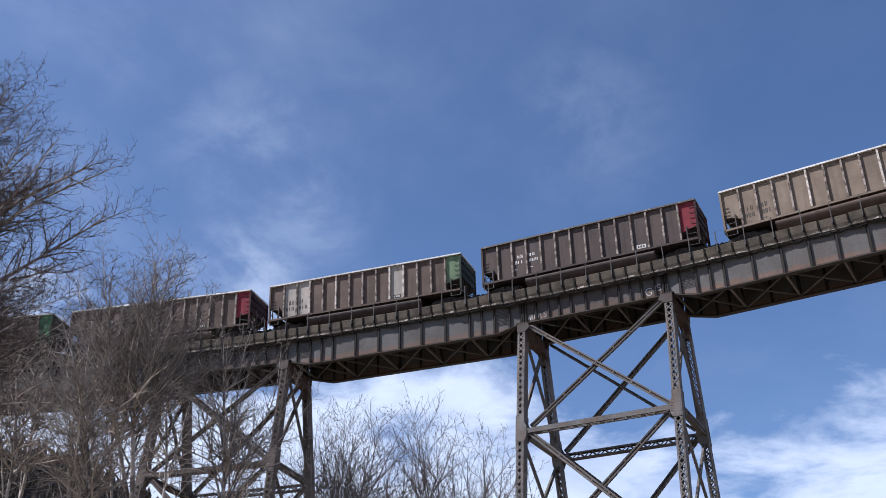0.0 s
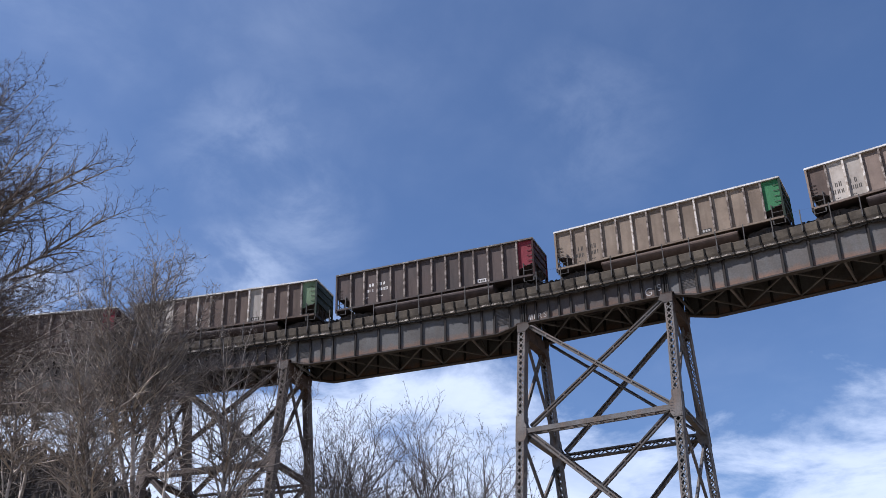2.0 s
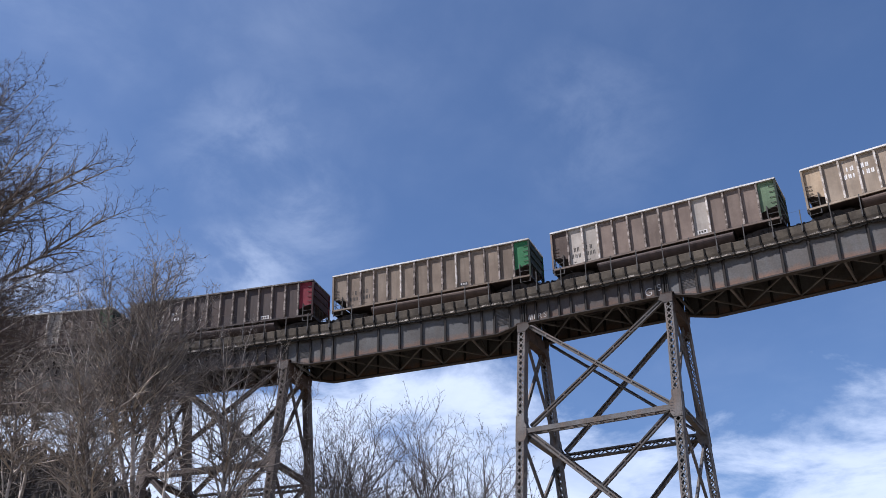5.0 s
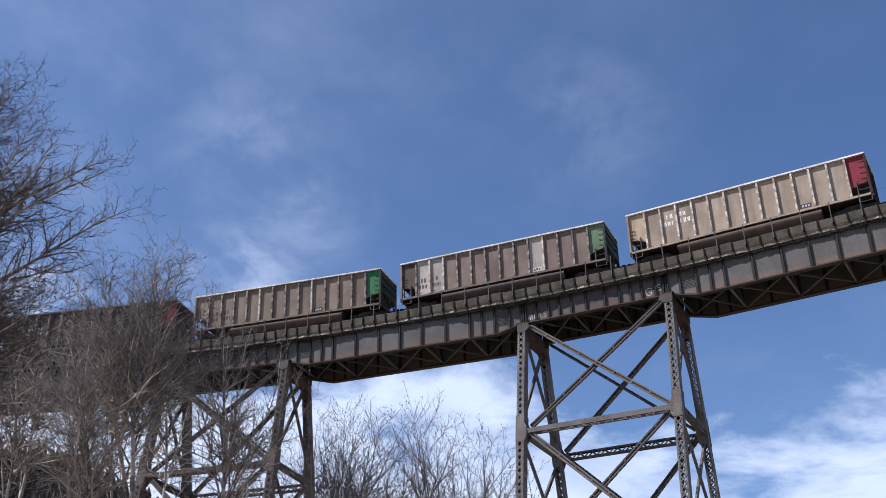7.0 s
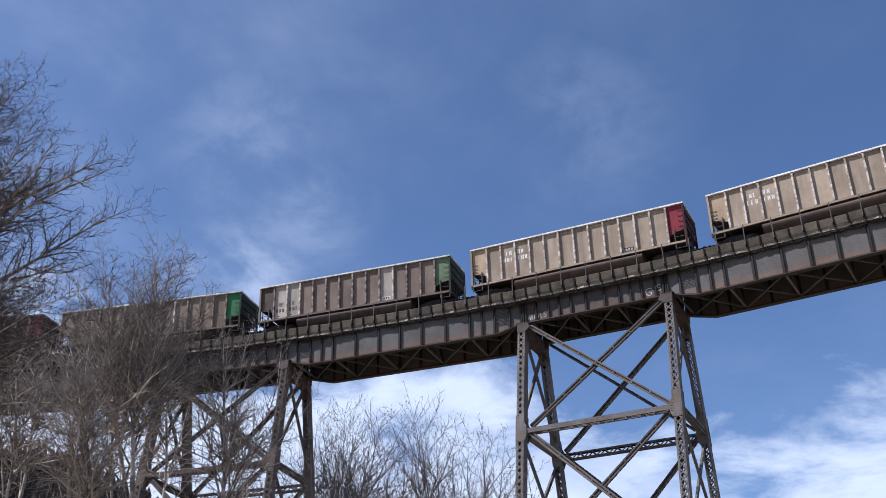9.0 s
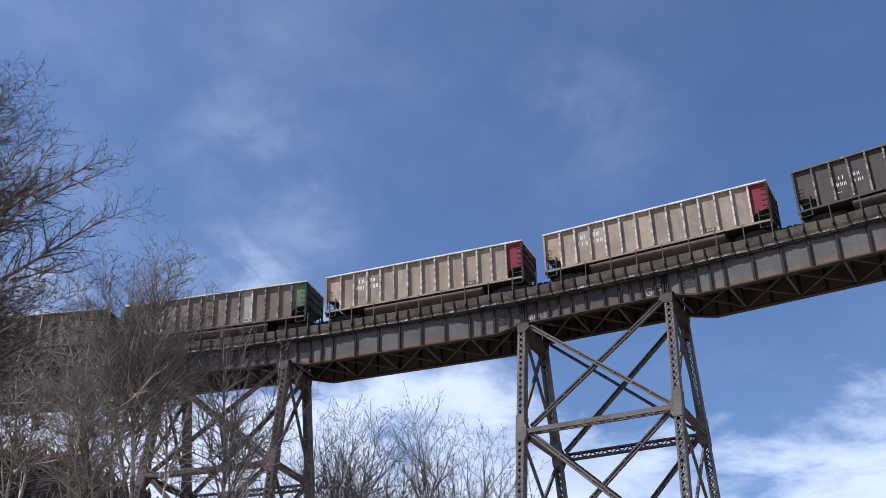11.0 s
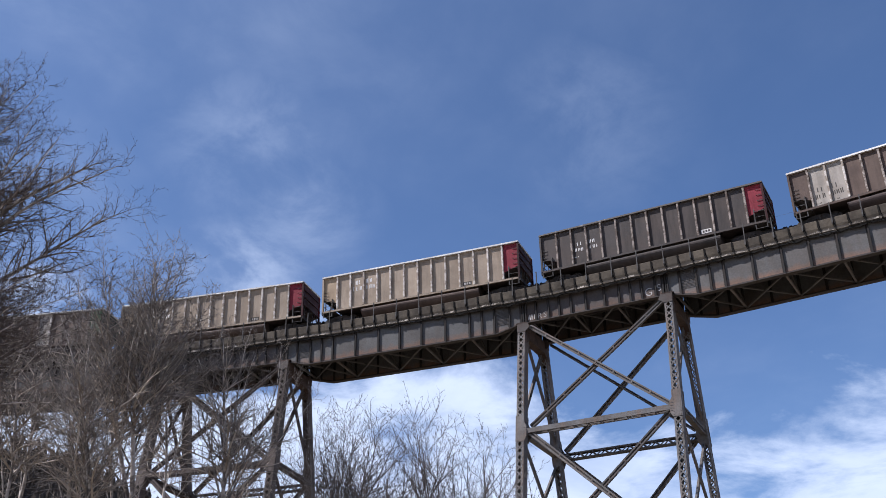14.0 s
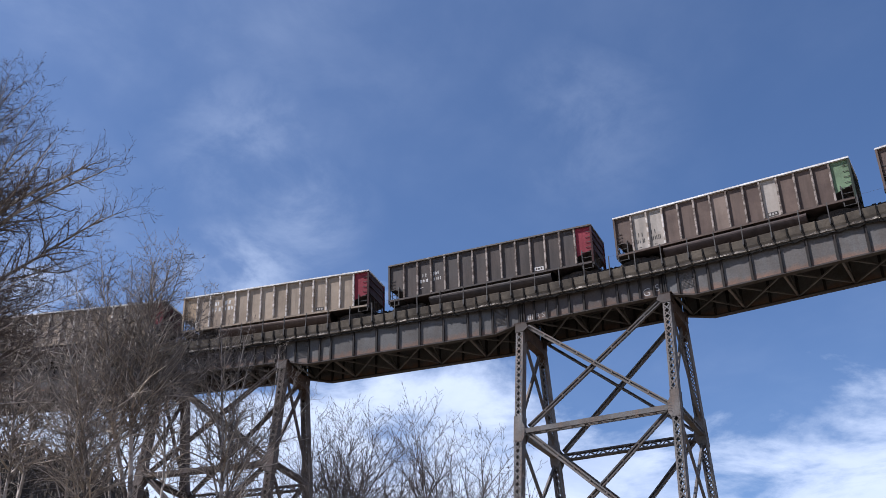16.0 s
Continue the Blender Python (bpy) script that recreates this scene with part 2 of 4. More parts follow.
def laced(name, a, b, wide, deep, face, material, parent, pitch=0.5, cross=True, flange=0.09, bar=0.055, label=""):
    """A built-up steel member: two channels, joined by lacing bars on the two faces that look along face."""
    a, b, face = Vector(a), Vector(b), Vector(face)
    x = (b - a).normalized()
    y = face.cross(x).normalized()
    z = x.cross(y)
    ob = None
    for sg in (-1, 1):
        o, i, w, k = y * sg * wide / 2, -y * sg, z * deep / 2, z * 0.022
        ring = [a + o - w, a + o + i * flange - w, a + o + i * flange - w + k, a + o + i * 0.022 - w + k,
                a + o + i * 0.022 + w - k, a + o + i * flange + w - k, a + o + i * flange + w, a + o + w]
        ch = Buf().prism(ring, b - a)
        ob = part("channel", ch, material, ob) if ob else part(name, ch, material, parent, label)
    channel_root = ob.parent if ob.name.startswith("channel") else ob
    length = (b - a).length
    lace = Buf()
    half = wide / 2 - flange * 0.5
    n = max(2, round(length / pitch))
    for tz in (-1, 1):
        o = z * tz * (deep / 2 + 0.006)
        for i in range(n):
            p, r = a + x * (length * i / n), a + x * (length * (i + 1) / n)
            if cross == "batten":
                lace.beam(p - y * half + o, p + y * half + o, 0.09, 0.012, z)
                continue
            sg = 1 if i % 2 else -1
            lace.beam(p + y * half * sg + o, r - y * half * sg + o, bar, 0.012, z)
            if cross:
                lace.beam(p - y * half * sg + o * 1.03, r + y * half * sg + o * 1.03, bar, 0.012, z)
    if cross == "batten":
        part("web_plate", Buf().beam(a, b, wide - 0.05, 0.012, z), M["under"], channel_root)
        # fine lacing across the lower channel's foot
        low = y * (wide / 2 + 0.008) * (1 if y.z < 0 else -1)
        m = max(4, round(length / 0.2))
        for i in range(m):
            p, r = a + x * (length * i / m), a + x * (length * (i + 1) / m)
            sg = 1 if i % 2 else -1
            lace.beam(p + low + z * sg * (deep * 0.8), r + low - z * sg * (deep * 0.8), 0.012, 0.045, z)
        for sg in (-1, 1):
            lace.beam(a + low + z * sg * deep * 0.8, b + low + z * sg * deep * 0.8, 0.014, 0.07, z)
    tagged(part("lacing", lace, material, channel_root), kind="stuff")
    return channel_root


# ---------------------------------------------------------------- ground
def smooth(t):
    t = max(0.0, min(1.0, t))
    return t * t * (3 - 2 * t)


CENTRE = Vector((TRACK_X, TRACK_Y, 0)) + Vector((math.sin(HEADING), -math.cos(HEADING), 0)) / BEND


def ground_height(x, y):
    """A valley floor with a hill that the line runs into on the far side of the trees."""
    dx, dy = x - CENTRE.x, y - CENTRE.y
    a = math.atan2(dy, dx)
    s = ((HEADING + math.pi / 2) - a) / BEND
    if s > 260:
        s = -120
    off = math.hypot(dx, dy) - 1 / BEND
    h = 35.0 * smooth((-22 - s) / 56) * smooth((off + 75) / 70) * (1 + 0.32 * smooth((off - 14) / 60))
    h += 1.6 * noise.noise(Vector((x, y, 0)) * 0.03) * smooth((math.hypot(x, y) - 12) / 40)
    h += 22 * smooth((math.hypot(x, y) - 330) / 500)
    if s < -40:
        bed = TRACK_Z + GRADE * s - 1.35
        k = smooth((-56 - s) / 6) * (1 - smooth((abs(off) - 5) / 9))
        h = h * (1 - k) + bed * k
        if s > -62 and abs(off) < 14:
            h = min(h, bed - 1.6)
    return h


def build_ground():
    xs = sorted({round(v, 2) for v in [*np.arange(-190, 190.1, 5.0), *np.arange(-2600, 2601, 130.0)]})
    ys = sorted({round(v, 2) for v in [*np.arange(-120, 330.1, 5.0), *np.arange(-2600, 2601, 130.0)]})
    b = Buf()
    b.v = [(x, y, ground_height(x, y)) for y in ys for x in xs]
    w = len(xs)
    b.f = [(j * w + i, j * w + i + 1, (j + 1) * w + i + 1, (j + 1) * w + i) for j in range(len(ys) - 1) for i in range(w - 1)]
    tagged(part("ground", b, M["ground"], smooth=True), "dry winter grass on the valley floor and hillside", "ground", kind="structure")


build_ground()


# ---------------------------------------------------------------- the viaduct
TOP = -0.985        # top of the girders, under the deck
LONG_Z, BAY_Z, END_Z = -2.83, -2.40, -2.36
FAR_Y = 2.0         # the outer girder stands a little wider


def build_span(name, length, deep, fish, stiff, label, rivets):
    """Two riveted plate girders with stiffeners, joined by cross struts and laterals."""
    span = thing(name, Matrix(), label, "bridge span", "spans of the viaduct")
    x0, x1 = 0.06, length - 0.06
    low = [(x0, END_Z), (1.85, deep), (length - 1.85, deep), (x1, END_Z)] if fish else [(x0, deep), (x1, deep)]

    def bottom(x):
        for (xa, za), (xb, zb) in zip(low, low[1:]):
            if x <= xb:
                return za + (zb - za) * (x - xa) / (xb - xa)
        return low[-1][1]

    for sg in (-1, 1):
        y = -GIRDER_Y if sg < 0 else FAR_Y
        # on the outside of the curve the webs run on to meet their neighbours
        reach = [(x + (0.13 if i == len(low) - 1 else -0.13 if i == 0 else 0) * (sg > 0), z) for i, (x, z) in enumerate(low)]
        web = Buf().prism([(x, y - 0.007, z) for x, z in reach] + [(reach[-1][0], y - 0.007, TOP), (reach[0][0], y - 0.007, TOP)], (0, 0.014, 0))
        g = part("girder", web, M["web_long" if fish else "web_bay"], span, "grey painted plate girder with rust along its foot")
        fl = Buf().box(x0, x1, y - 0.2, y + 0.2, TOP - 0.035, TOP)
        part("top_flange", fl, M["girder"], g)
        fl = Buf()
        for (xa, za), (xb, zb) in zip(low, low[1:]):
            fl.hexa([(xa, y - 0.19, za - 0.03), (xb, y - 0.19, zb - 0.03), (xb, y + 0.19, zb - 0.03), (xa, y + 0.19, za - 0.03),
                     (xa, y - 0.19, za + 0.012), (xb, y - 0.19, zb + 0.012), (xb, y + 0.19, zb + 0.012), (xa, y + 0.19, za + 0.012)])
            # leg of the flange angle against the web
            fl.hexa([(xa, y - 0.022, za), (xb, y - 0.022, zb), (xb, y + 0.022, zb), (xa, y + 0.022, za),
                     (xa, y - 0.022, za + 0.14), (xb, y - 0.022, zb + 0.14), (xb, y + 0.022, zb + 0.14), (xa, y + 0.022, za + 0.14)])
        part("bottom_flange", fl, M["flange"], g, "rust-brown bottom flange")
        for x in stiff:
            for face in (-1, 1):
                # wide and near-black, so that the angles carry their own shadow
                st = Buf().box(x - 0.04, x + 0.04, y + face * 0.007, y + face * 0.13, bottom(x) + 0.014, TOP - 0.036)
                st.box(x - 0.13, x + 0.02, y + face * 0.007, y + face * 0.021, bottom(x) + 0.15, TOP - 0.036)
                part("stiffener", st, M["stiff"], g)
        if rivets:
            for xa in (1.0, length - 2.0):
                rv = Buf()
                for i in range(12):
                    for j in range(13):
                        x, z = xa + 0.06 + i * 0.078, TOP - 0.12 - j * 0.092
                        rv.box(x - 0.02, x + 0.02, y - 0.04, y - 0.006, z - 0.02, z + 0.02)
                tagged(part("rivet_field", rv, M["girder"], g), kind="stuff")
    # cross struts and laterals near the bottom flanges
    n = max(3, round(length / 3.45))
    xs = [0.5 + (length - 1.0) * i / n for i in range(n + 1)]
    yi, yf = GIRDER_Y - 0.03, FAR_Y - 0.03
    for x in xs:
        z = bottom(x) + 0.16
        part("cross_strut", Buf().beam((x, -yi, z), (x, yf, z), 0.13, 0.10), M["tower"], span)
        fr = Buf().beam((x, -yi, bottom(x) + 0.25), (x, yf, TOP - 0.15), 0.09, 0.09).beam((x, yf, bottom(x) + 0.25), (x, -yi, TOP - 0.15), 0.09, 0.09)
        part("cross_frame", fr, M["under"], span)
    for i, (xa, xb) in enumerate(zip(xs, xs[1:])):
        za, zb = bottom(xa) + 0.09, bottom(xb) + 0.09
        part("lateral", Buf().beam((xa, yf, za), (xb, -yi, zb), 0.10, 0.08), M["girder"], span)
        part("lateral", Buf().beam((xa, -yi, za + 0.09), (xb, yf, zb + 0.09), 0.10, 0.08), M["girder"], span)
    return span


JOINTS = (-2.42, -9.77, -18.1, -28.9)
BATTER = 0.1711


def build_tower():
    """A braced steel tower of four battered, laced legs."""
    t = thing("steel_tower", Matrix(), "weathered grey riveted steel trestle tower with laced legs", "tower", "towers of the viaduct")

    def at(leg, side, z):
        return Vector((leg * BAY, side * (GIRDER_Y + BATTER * (JOINTS[0] - z)), z))

    for leg in (0, 1):
        for side in (-1, 1):
            a, b = at(leg, side, JOINTS[0]), at(leg, side, JOINTS[-1])
            ob = laced("leg", a, b, 0.48, 0.62, (0, -1, 0), M["tower"], t, 0.42, True, 0.10, 0.07)
            # cap and bearing under the girders
            cap = Buf().box(a.x - 0.36, a.x + 0.36, a.y - 0.36, a.y + 0.36, a.z - 0.02, a.z + 0.05)
            cap.box(a.x - 0.3, a.x + 0.3, a.y - 0.33, a.y + 0.33, a.z - 0.5, a.z - 0.02)
            if side > 0:
                # the far legs are boxed in down to the foot of the cross beam
                cap.hexa([(a.x + u * 0.24, a.y + v * 0.3 + (0.26 if z < 0 else 0), a.z + (z or -0.45)) for z in (-1.55, 0) for u, v in ((-1, -1), (1, -1), (1, 1), (-1, 1))])
            part("cap_plate", cap, M["rust"], ob, "rusty bearing cap")
            for z in JOINTS[1:3]:
                for fc in (-1, 1):
                    c = at(leg, side, z)
                    inw = 1 if leg == 0 else -1
                    y = c.y + fc * 0.335
                    k = -side * BATTER
                    ring = [(c.x - inw * 0.27, -0.72), (c.x + inw * 0.27, -0.72), (c.x + inw * 0.42, -0.42), (c.x + inw * 0.42, 0.20),
                            (c.x + inw * 0.27, 0.50), (c.x + inw * 0.27, 0.95), (c.x - inw * 0.27, 0.95)]
                    part("gusset", Buf().prism([(x, y + k * dz, z + dz) for x, dz in ring], (0, fc * 0.016, 0)), M["tower"], ob)
            y = a.y - 0.335 * 1
            inw = 1 if leg == 0 else -1
            ring = [(a.x - inw * 0.27, -0.62), (a.x + inw * 0.27, -0.62), (a.x + inw * 0.58, -0.34), (a.x + inw * 0.42, 0.0), (a.x - inw * 0.27, 0.0)]
            part("gusset", Buf().prism([(x, y - side * BATTER * dz, a.z + dz) for x, dz in ring], (0, -0.016, 0)), M["flange"], ob, "rusty gusset plate")
            # foot
            base = Buf().box(b.x - 0.9, b.x + 0.9, b.y - 0.9, b.y + 0.9, b.z - 3.2, b.z + 0.02)
            part("pedestal", base, M["stone"], ob, "concrete pedestal")
    for leg in (0, 1):
        inw = 1 if leg == 0 else -1
        for z in JOINTS[1:3]:
            c = at(leg, -1, z)
            rv = Buf()
            for i in range(9):
                for j in (-0.2, 0.2):
                    dz = -0.62 + i * 0.19
                    y = c.y - 0.352 + BATTER * dz
                    rv.box(c.x + j - 0.022, c.x + j + 0.022, y - 0.016, y, z + dz - 0.022, z + dz + 0.022)
            for i in range(4):
                for j in range(3):
                    dz, x = -0.34 + i * 0.16, c.x + inw * (0.26 + j * 0.06)
                    y = c.y - 0.352 + BATTER * dz
                    rv.box(x - 0.02, x + 0.02, y - 0.016, y, z + dz - 0.02, z + dz + 0.02)
            tagged(part("rivet_rows", rv, M["tower"], t), kind="stuff")
    for side in (-1, 1):
        face = Vector((0, -1, side * BATTER)).normalized()
        for i, (za, zb) in enumerate(zip(JOINTS, JOINTS[1:])):
            e = 0.36 if i == 0 else 0.25
            tl, tr = at(0, side, za - e + 0.12), at(1, side, za - e + 0.1)
            bl, br = at(0, side, zb + 0.25), at(1, side, zb + 0.25)
            d = face * 0.10
            slim = 0.14 if side > 0 and i == 0 else 0.26
            laced("diagonal", tl + Vector((0.55, 0, 0)) + d, br - Vector((0.45, 0, 0)) + d, slim, 0.14, face, M["tower"], t, 1.3, "batten", 0.085 if slim > 0.2 else 0.05, 0.05)
            laced("diagonal", tr - Vector((0.45, 0, 0)) - d, bl + Vector((0.55, 0, 0)) - d, 0.26, 0.14, face, M["tower"], t, 1.3, "batten", 0.085, 0.05)
            if i < 2:
                c, f = at(0, side, zb - (0.08 if side < 0 else 0.16)), at(1, side, zb - (0.08 if side < 0 else 0.16))
                wide, deep, way = (0.60, 0.29, (0, 0, 1)) if side < 0 else (0.46, 0.30, face)
                laced("strut", c + Vector((0.25, 0, 0)), f - Vector((0.25, 0, 0)), wide, deep, way, M["tower"], t, 0.40, False, 0.08, 0.075)
    for leg in (0, 1):
        face = (1, 0, 0)
        for i, (za, zb) in enumerate(zip(JOINTS, JOINTS[1:])):
            na, fa, nb, fb = at(leg, -1, za - 0.5), at(leg, 1, za - 0.5), at(leg, -1, zb + 0.3), at(leg, 1, zb + 0.3)
            o = Vector((0.07, 0, 0))
            laced("sway_brace", na + o, fb + o, 0.26, 0.12, face, M["tower"], t, 0.34, False, 0.07, 0.045)
            laced("sway_brace", fa - o, nb - o, 0.26, 0.12, face, M["tower"], t, 0.34, False, 0.07, 0.045)
            if i < 2:
                n_, f_ = at(leg, -1, zb), at(leg, 1, zb)
                laced("cross_strut", n_, f_, 0.34, 0.34, face, M["tower"], t, 0.36, False, 0.09, 0.05)
        n_, f_ = at(leg, -1, JOINTS[0] - 0.32), at(leg, 1, JOINTS[0] - 0.32)
        z0 = JOINTS[0] - 0.08
        yy = GIRDER_Y + 0.1
        part("cap_beam", Buf().prism([(leg * BAY - 0.26, -yy, z0), (leg * BAY - 0.26, -yy - 0.12, z0 - 1.25), (leg * BAY - 0.26, -yy + 0.55, z0 - 0.85), (leg * BAY - 0.26, yy - 0.55, z0 - 0.85), (leg * BAY - 0.26, yy + 0.12, z0 - 1.25), (leg * BAY - 0.26, yy, z0)], (0.52, 0, 0)), M["rust"], t, "rusty cross beam under the girders")
    return t


def build_viaduct():
    stiff_long = [0.2, 0.98, 2.0, 2.85, 3.7, 5.4, 7.1, 8.65, 10.2, 11.9, 13.6, 14.45, 15.3, 16.32, 17.1]
    stiff_bay = [0.1, 0.28, 0.98, 1.83, 2.55, 3.34, 4.31, 5.52, 6.47, 7.19, 7.9, 8.75, 9.22, 9.38]
    def scrawl(span, letter, x, z, size, turn):
        cu = bpy.data.curves.new("scrawl", "FONT")
        cu.body, cu.size, cu.extrude, cu.offset = letter, size, 0.002, -0.004
        tmp = bpy.data.objects.new("tmp", cu)
        me = bpy.data.meshes.new_from_object(tmp)
        bpy.data.objects.remove(tmp)
        me.materials.append(M["chalk"])
        o = part("painted_letter", me, None, span, "white spray-painted letter")
        o.matrix_basis = pose(x, -GIRDER_Y - 0.012, z, 90, 0, 0) @ pose(0, 0, 0, 0, 0, turn)

    long_span = build_span("girder_span", SPAN, LONG_Z, True, stiff_long, "long grey riveted plate girder span with fish-bellied ends", True)
    bay_span = build_span("tower_span", BAY, BAY_Z, False, stiff_bay, "short shallow plate girder span over a tower, with painted scrawl", False)
    tower = build_tower()
    for letter, x, z, size, turn in (("G", 8.0, -2.15, 0.72, -4), ("S", 8.82, -2.0, 0.64, 6), ("R", 1.03, -2.2, 0.52, 0), ("S", 1.42, -2.18, 0.52, 0)):
        scrawl(bay_span, letter, x, z, size, turn)
    for x, z0, z1, lean in ((0.42, -2.2, -1.86, 0.06), (0.56, -2.22, -1.86, -0.06), (0.66, -2.2, -1.84, 0.0), (0.82, -2.2, -1.84, 0.05)):
        part("painted_stroke", Buf().beam((x, -GIRDER_Y - 0.012, z0), (x + lean, -GIRDER_Y - 0.012, z1), 0.075, 0.006, (0, 1, 0)), M["chalk"], bay_span, "white spray-painted stroke")
    first, rusty = True, {}
    for i in (0, -2, -1, 1, 2, 3, 4, 5):
        s = i * PITCH
        a, b = track(s), track(s + BAY)
        up = seat(a, b, upright=True)
        up.translation.z = (a.z + b.z) / 2
        for ob, m in ((tower, up), (bay_span, seat(a, b)), (long_span, seat(b, track(s + PITCH)))):
            if first:
                ob.matrix_basis = m
            elif not (ob is long_span and i == 5):
                c = copy_thing(ob, m)
                # the left towers get the darker paint, which holds shade besides rust
                if ob is tower and i < 0:
                    c["label"] = "rust-brown riveted steel trestle tower with laced legs, shade in paint"
                    for o in c.children_recursive:
                        if o.data.materials[0] is M["tower"]:
                            if o.data not in rusty:
                                rusty[o.data] = o.data.copy()
                                rusty[o.data].materials[0] = M["tower_rust_shade"]
                            o.data = rusty[o.data]
                if ob is bay_span:
                    c["label"] = "short shallow plate girder span over a tower"
                    for o in [o for o in c.children if o.name.startswith("painted")]:
                        bpy.data.objects.remove(o)
        first = False


build_viaduct()

# ---------------------------------------------------------------- deck, rails and handrail
PANEL = 1.677
DECK_FROM, DECK_TO = -3.82 - 35 * PANEL, 152.0
CURB_Y = 2.13


def sweep(profile, s0, s1, step, cant=0.0):
    """A closed profile of (y, z) carried along the curve."""
    b = Buf()
    n = max(1, round((s1 - s0) / step))
    k = len(profile)
    for i in range(n + 1):
        m = on_track(s0 + (s1 - s0) * i / n, cant=cant)
        b.v += [tuple(m @ Vector((0, y, z))) for y, z in profile]
    for i in range(n):
        for j in range(k):
            a, c = i * k + j, i * k + (j + 1) % k
            b.f.append((a, a + k, c + k, c))
    b.f += [tuple(range(k)), tuple(range(n * k + k - 1, n * k - 1, -1))]
    return b


def build_deck():
    deck = thing("bridge_deck", Matrix(), "weathered concrete ballast deck on plate girders", "deck", kind="structure")
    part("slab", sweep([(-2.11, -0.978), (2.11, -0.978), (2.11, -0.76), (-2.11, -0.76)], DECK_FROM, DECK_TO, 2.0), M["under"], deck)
    part("ballast", sweep([(-1.98, -0.74), (1.98, -0.74), (1.98, -0.26), (1.5, -0.2), (-1.5, -0.2), (-1.98, -0.26)], DECK_FROM - 70, DECK_TO, 2.0), M["ballast"], deck, "grey crushed stone ballast")
    rng = random.Random(5)
    n = int((DECK_TO - DECK_FROM) / PANEL)
    kinds = []
    for v in range(4):
        e = PANEL / 2 - 0.018 - 0.012 * rng.random()
        t0, t1 = rng.uniform(-0.02, 0.02), rng.uniform(-0.02, 0.02)
        c = -CURB_Y
        ring = [(c + 0.13, -0.08), (c + 0.02, -0.09), (c, -0.12), (c, -0.59), (c + 0.05, -0.79), (c - 0.03, -0.83), (c - 0.03, -0.94), (c, -0.97), (c + 0.13, -0.97)]
        panel = Buf().prism([(-e, y, z + t0 * (z > -0.5)) for y, z in ring], (2 * e, 0, 0))
        # a ragged crust of fouled ballast on the ledge, and a ragged strip under the rim
        lip, rim_shade = Buf(), Buf()
        seg = 46
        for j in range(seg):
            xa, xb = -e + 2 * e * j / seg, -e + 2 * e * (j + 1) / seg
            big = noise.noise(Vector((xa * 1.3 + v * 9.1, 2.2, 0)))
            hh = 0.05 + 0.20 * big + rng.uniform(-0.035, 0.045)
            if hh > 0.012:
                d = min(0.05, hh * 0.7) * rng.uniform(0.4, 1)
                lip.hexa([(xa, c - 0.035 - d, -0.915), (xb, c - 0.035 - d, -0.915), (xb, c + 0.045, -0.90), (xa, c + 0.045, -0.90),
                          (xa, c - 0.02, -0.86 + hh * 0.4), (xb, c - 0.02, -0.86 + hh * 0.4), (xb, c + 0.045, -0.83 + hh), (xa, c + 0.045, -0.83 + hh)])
            # strip added below the rim, black in place of its ragged shadow
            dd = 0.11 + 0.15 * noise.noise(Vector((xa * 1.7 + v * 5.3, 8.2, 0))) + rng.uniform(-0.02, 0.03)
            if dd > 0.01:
                rim_shade.box(xa, xb, c - 0.005, c + 0.05, -0.97 - dd, -0.965)
        rib = Buf()
        for xr in (-e - 0.035, -0.03):
            rib.prism([(xr, c - 0.045, -0.11), (xr, c - 0.055, -0.55), (xr + 0.07, c - 0.045, -0.76), (xr + 0.14, c - 0.105, -0.95), (xr + 0.14, c + 0.06, -0.95), (xr, c + 0.06, -0.11)], (0.085, 0, 0))
        kinds.append((panel.mesh("curb_panel", M["curb"]), lip.mesh("ledge_crust", M["lip"]), rib.mesh("joint_rib", M["pitch"]), rim_shade.mesh("drip_edge", M["pitch"])))
    for i in range(n):
        s = DECK_FROM + i * PANEL
        m = on_track(s)
        me = kinds[rng.randrange(4)]
        p = part("curb_panel", me[0], None, deck)
        p.matrix_basis = m @ pose(0, rng.uniform(-0.012, 0.012), rng.uniform(-0.015, 0.015), rng.uniform(-0.5, 0.5), rng.uniform(-0.3, 0.3), 0)
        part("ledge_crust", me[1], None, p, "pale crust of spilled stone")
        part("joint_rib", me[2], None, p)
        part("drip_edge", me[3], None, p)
    far = Buf()
    for i in range(n):
        m = on_track(DECK_FROM + (i + 0.5) * PANEL)
        far.prism([m @ Vector((-0.82, y, z)) for y, z in ((CURB_Y - 0.13, -0.08), (CURB_Y, -0.09), (CURB_Y + 0.03, -0.79), (CURB_Y + 0.04, -0.97), (CURB_Y - 0.13, -0.97))], m.to_3x3() @ Vector((1.64, 0, 0)))
    part("far_curb", far, M["curb"], deck)
    # handrails
    for side, label in ((-1, "rusty steel post and cable handrail on the deck curb"), (1, "rusty steel post and cable handrail on the outer curb")):
        rail = thing("handrail", Matrix(), label, "handrail", "handrails of the deck")
        pm = Buf().box(-0.028, 0.028, -0.028, 0.028, -0.55, 0.84).box(-0.045, 0.045, -0.04, 0.04, -0.48, -0.15).mesh("post", M["post"])
        for i in range(n):
            s = DECK_FROM + i * PANEL
            o = part("post", pm, None, rail)
            o.matrix_basis = on_track(s) @ pose(0, side * (CURB_Y + 0.06), 0, rng.uniform(-1.2, 1.2), rng.uniform(-1.5, 1.5), 0)
        for z in (0.80,):
            y = side * (CURB_Y + 0.06)
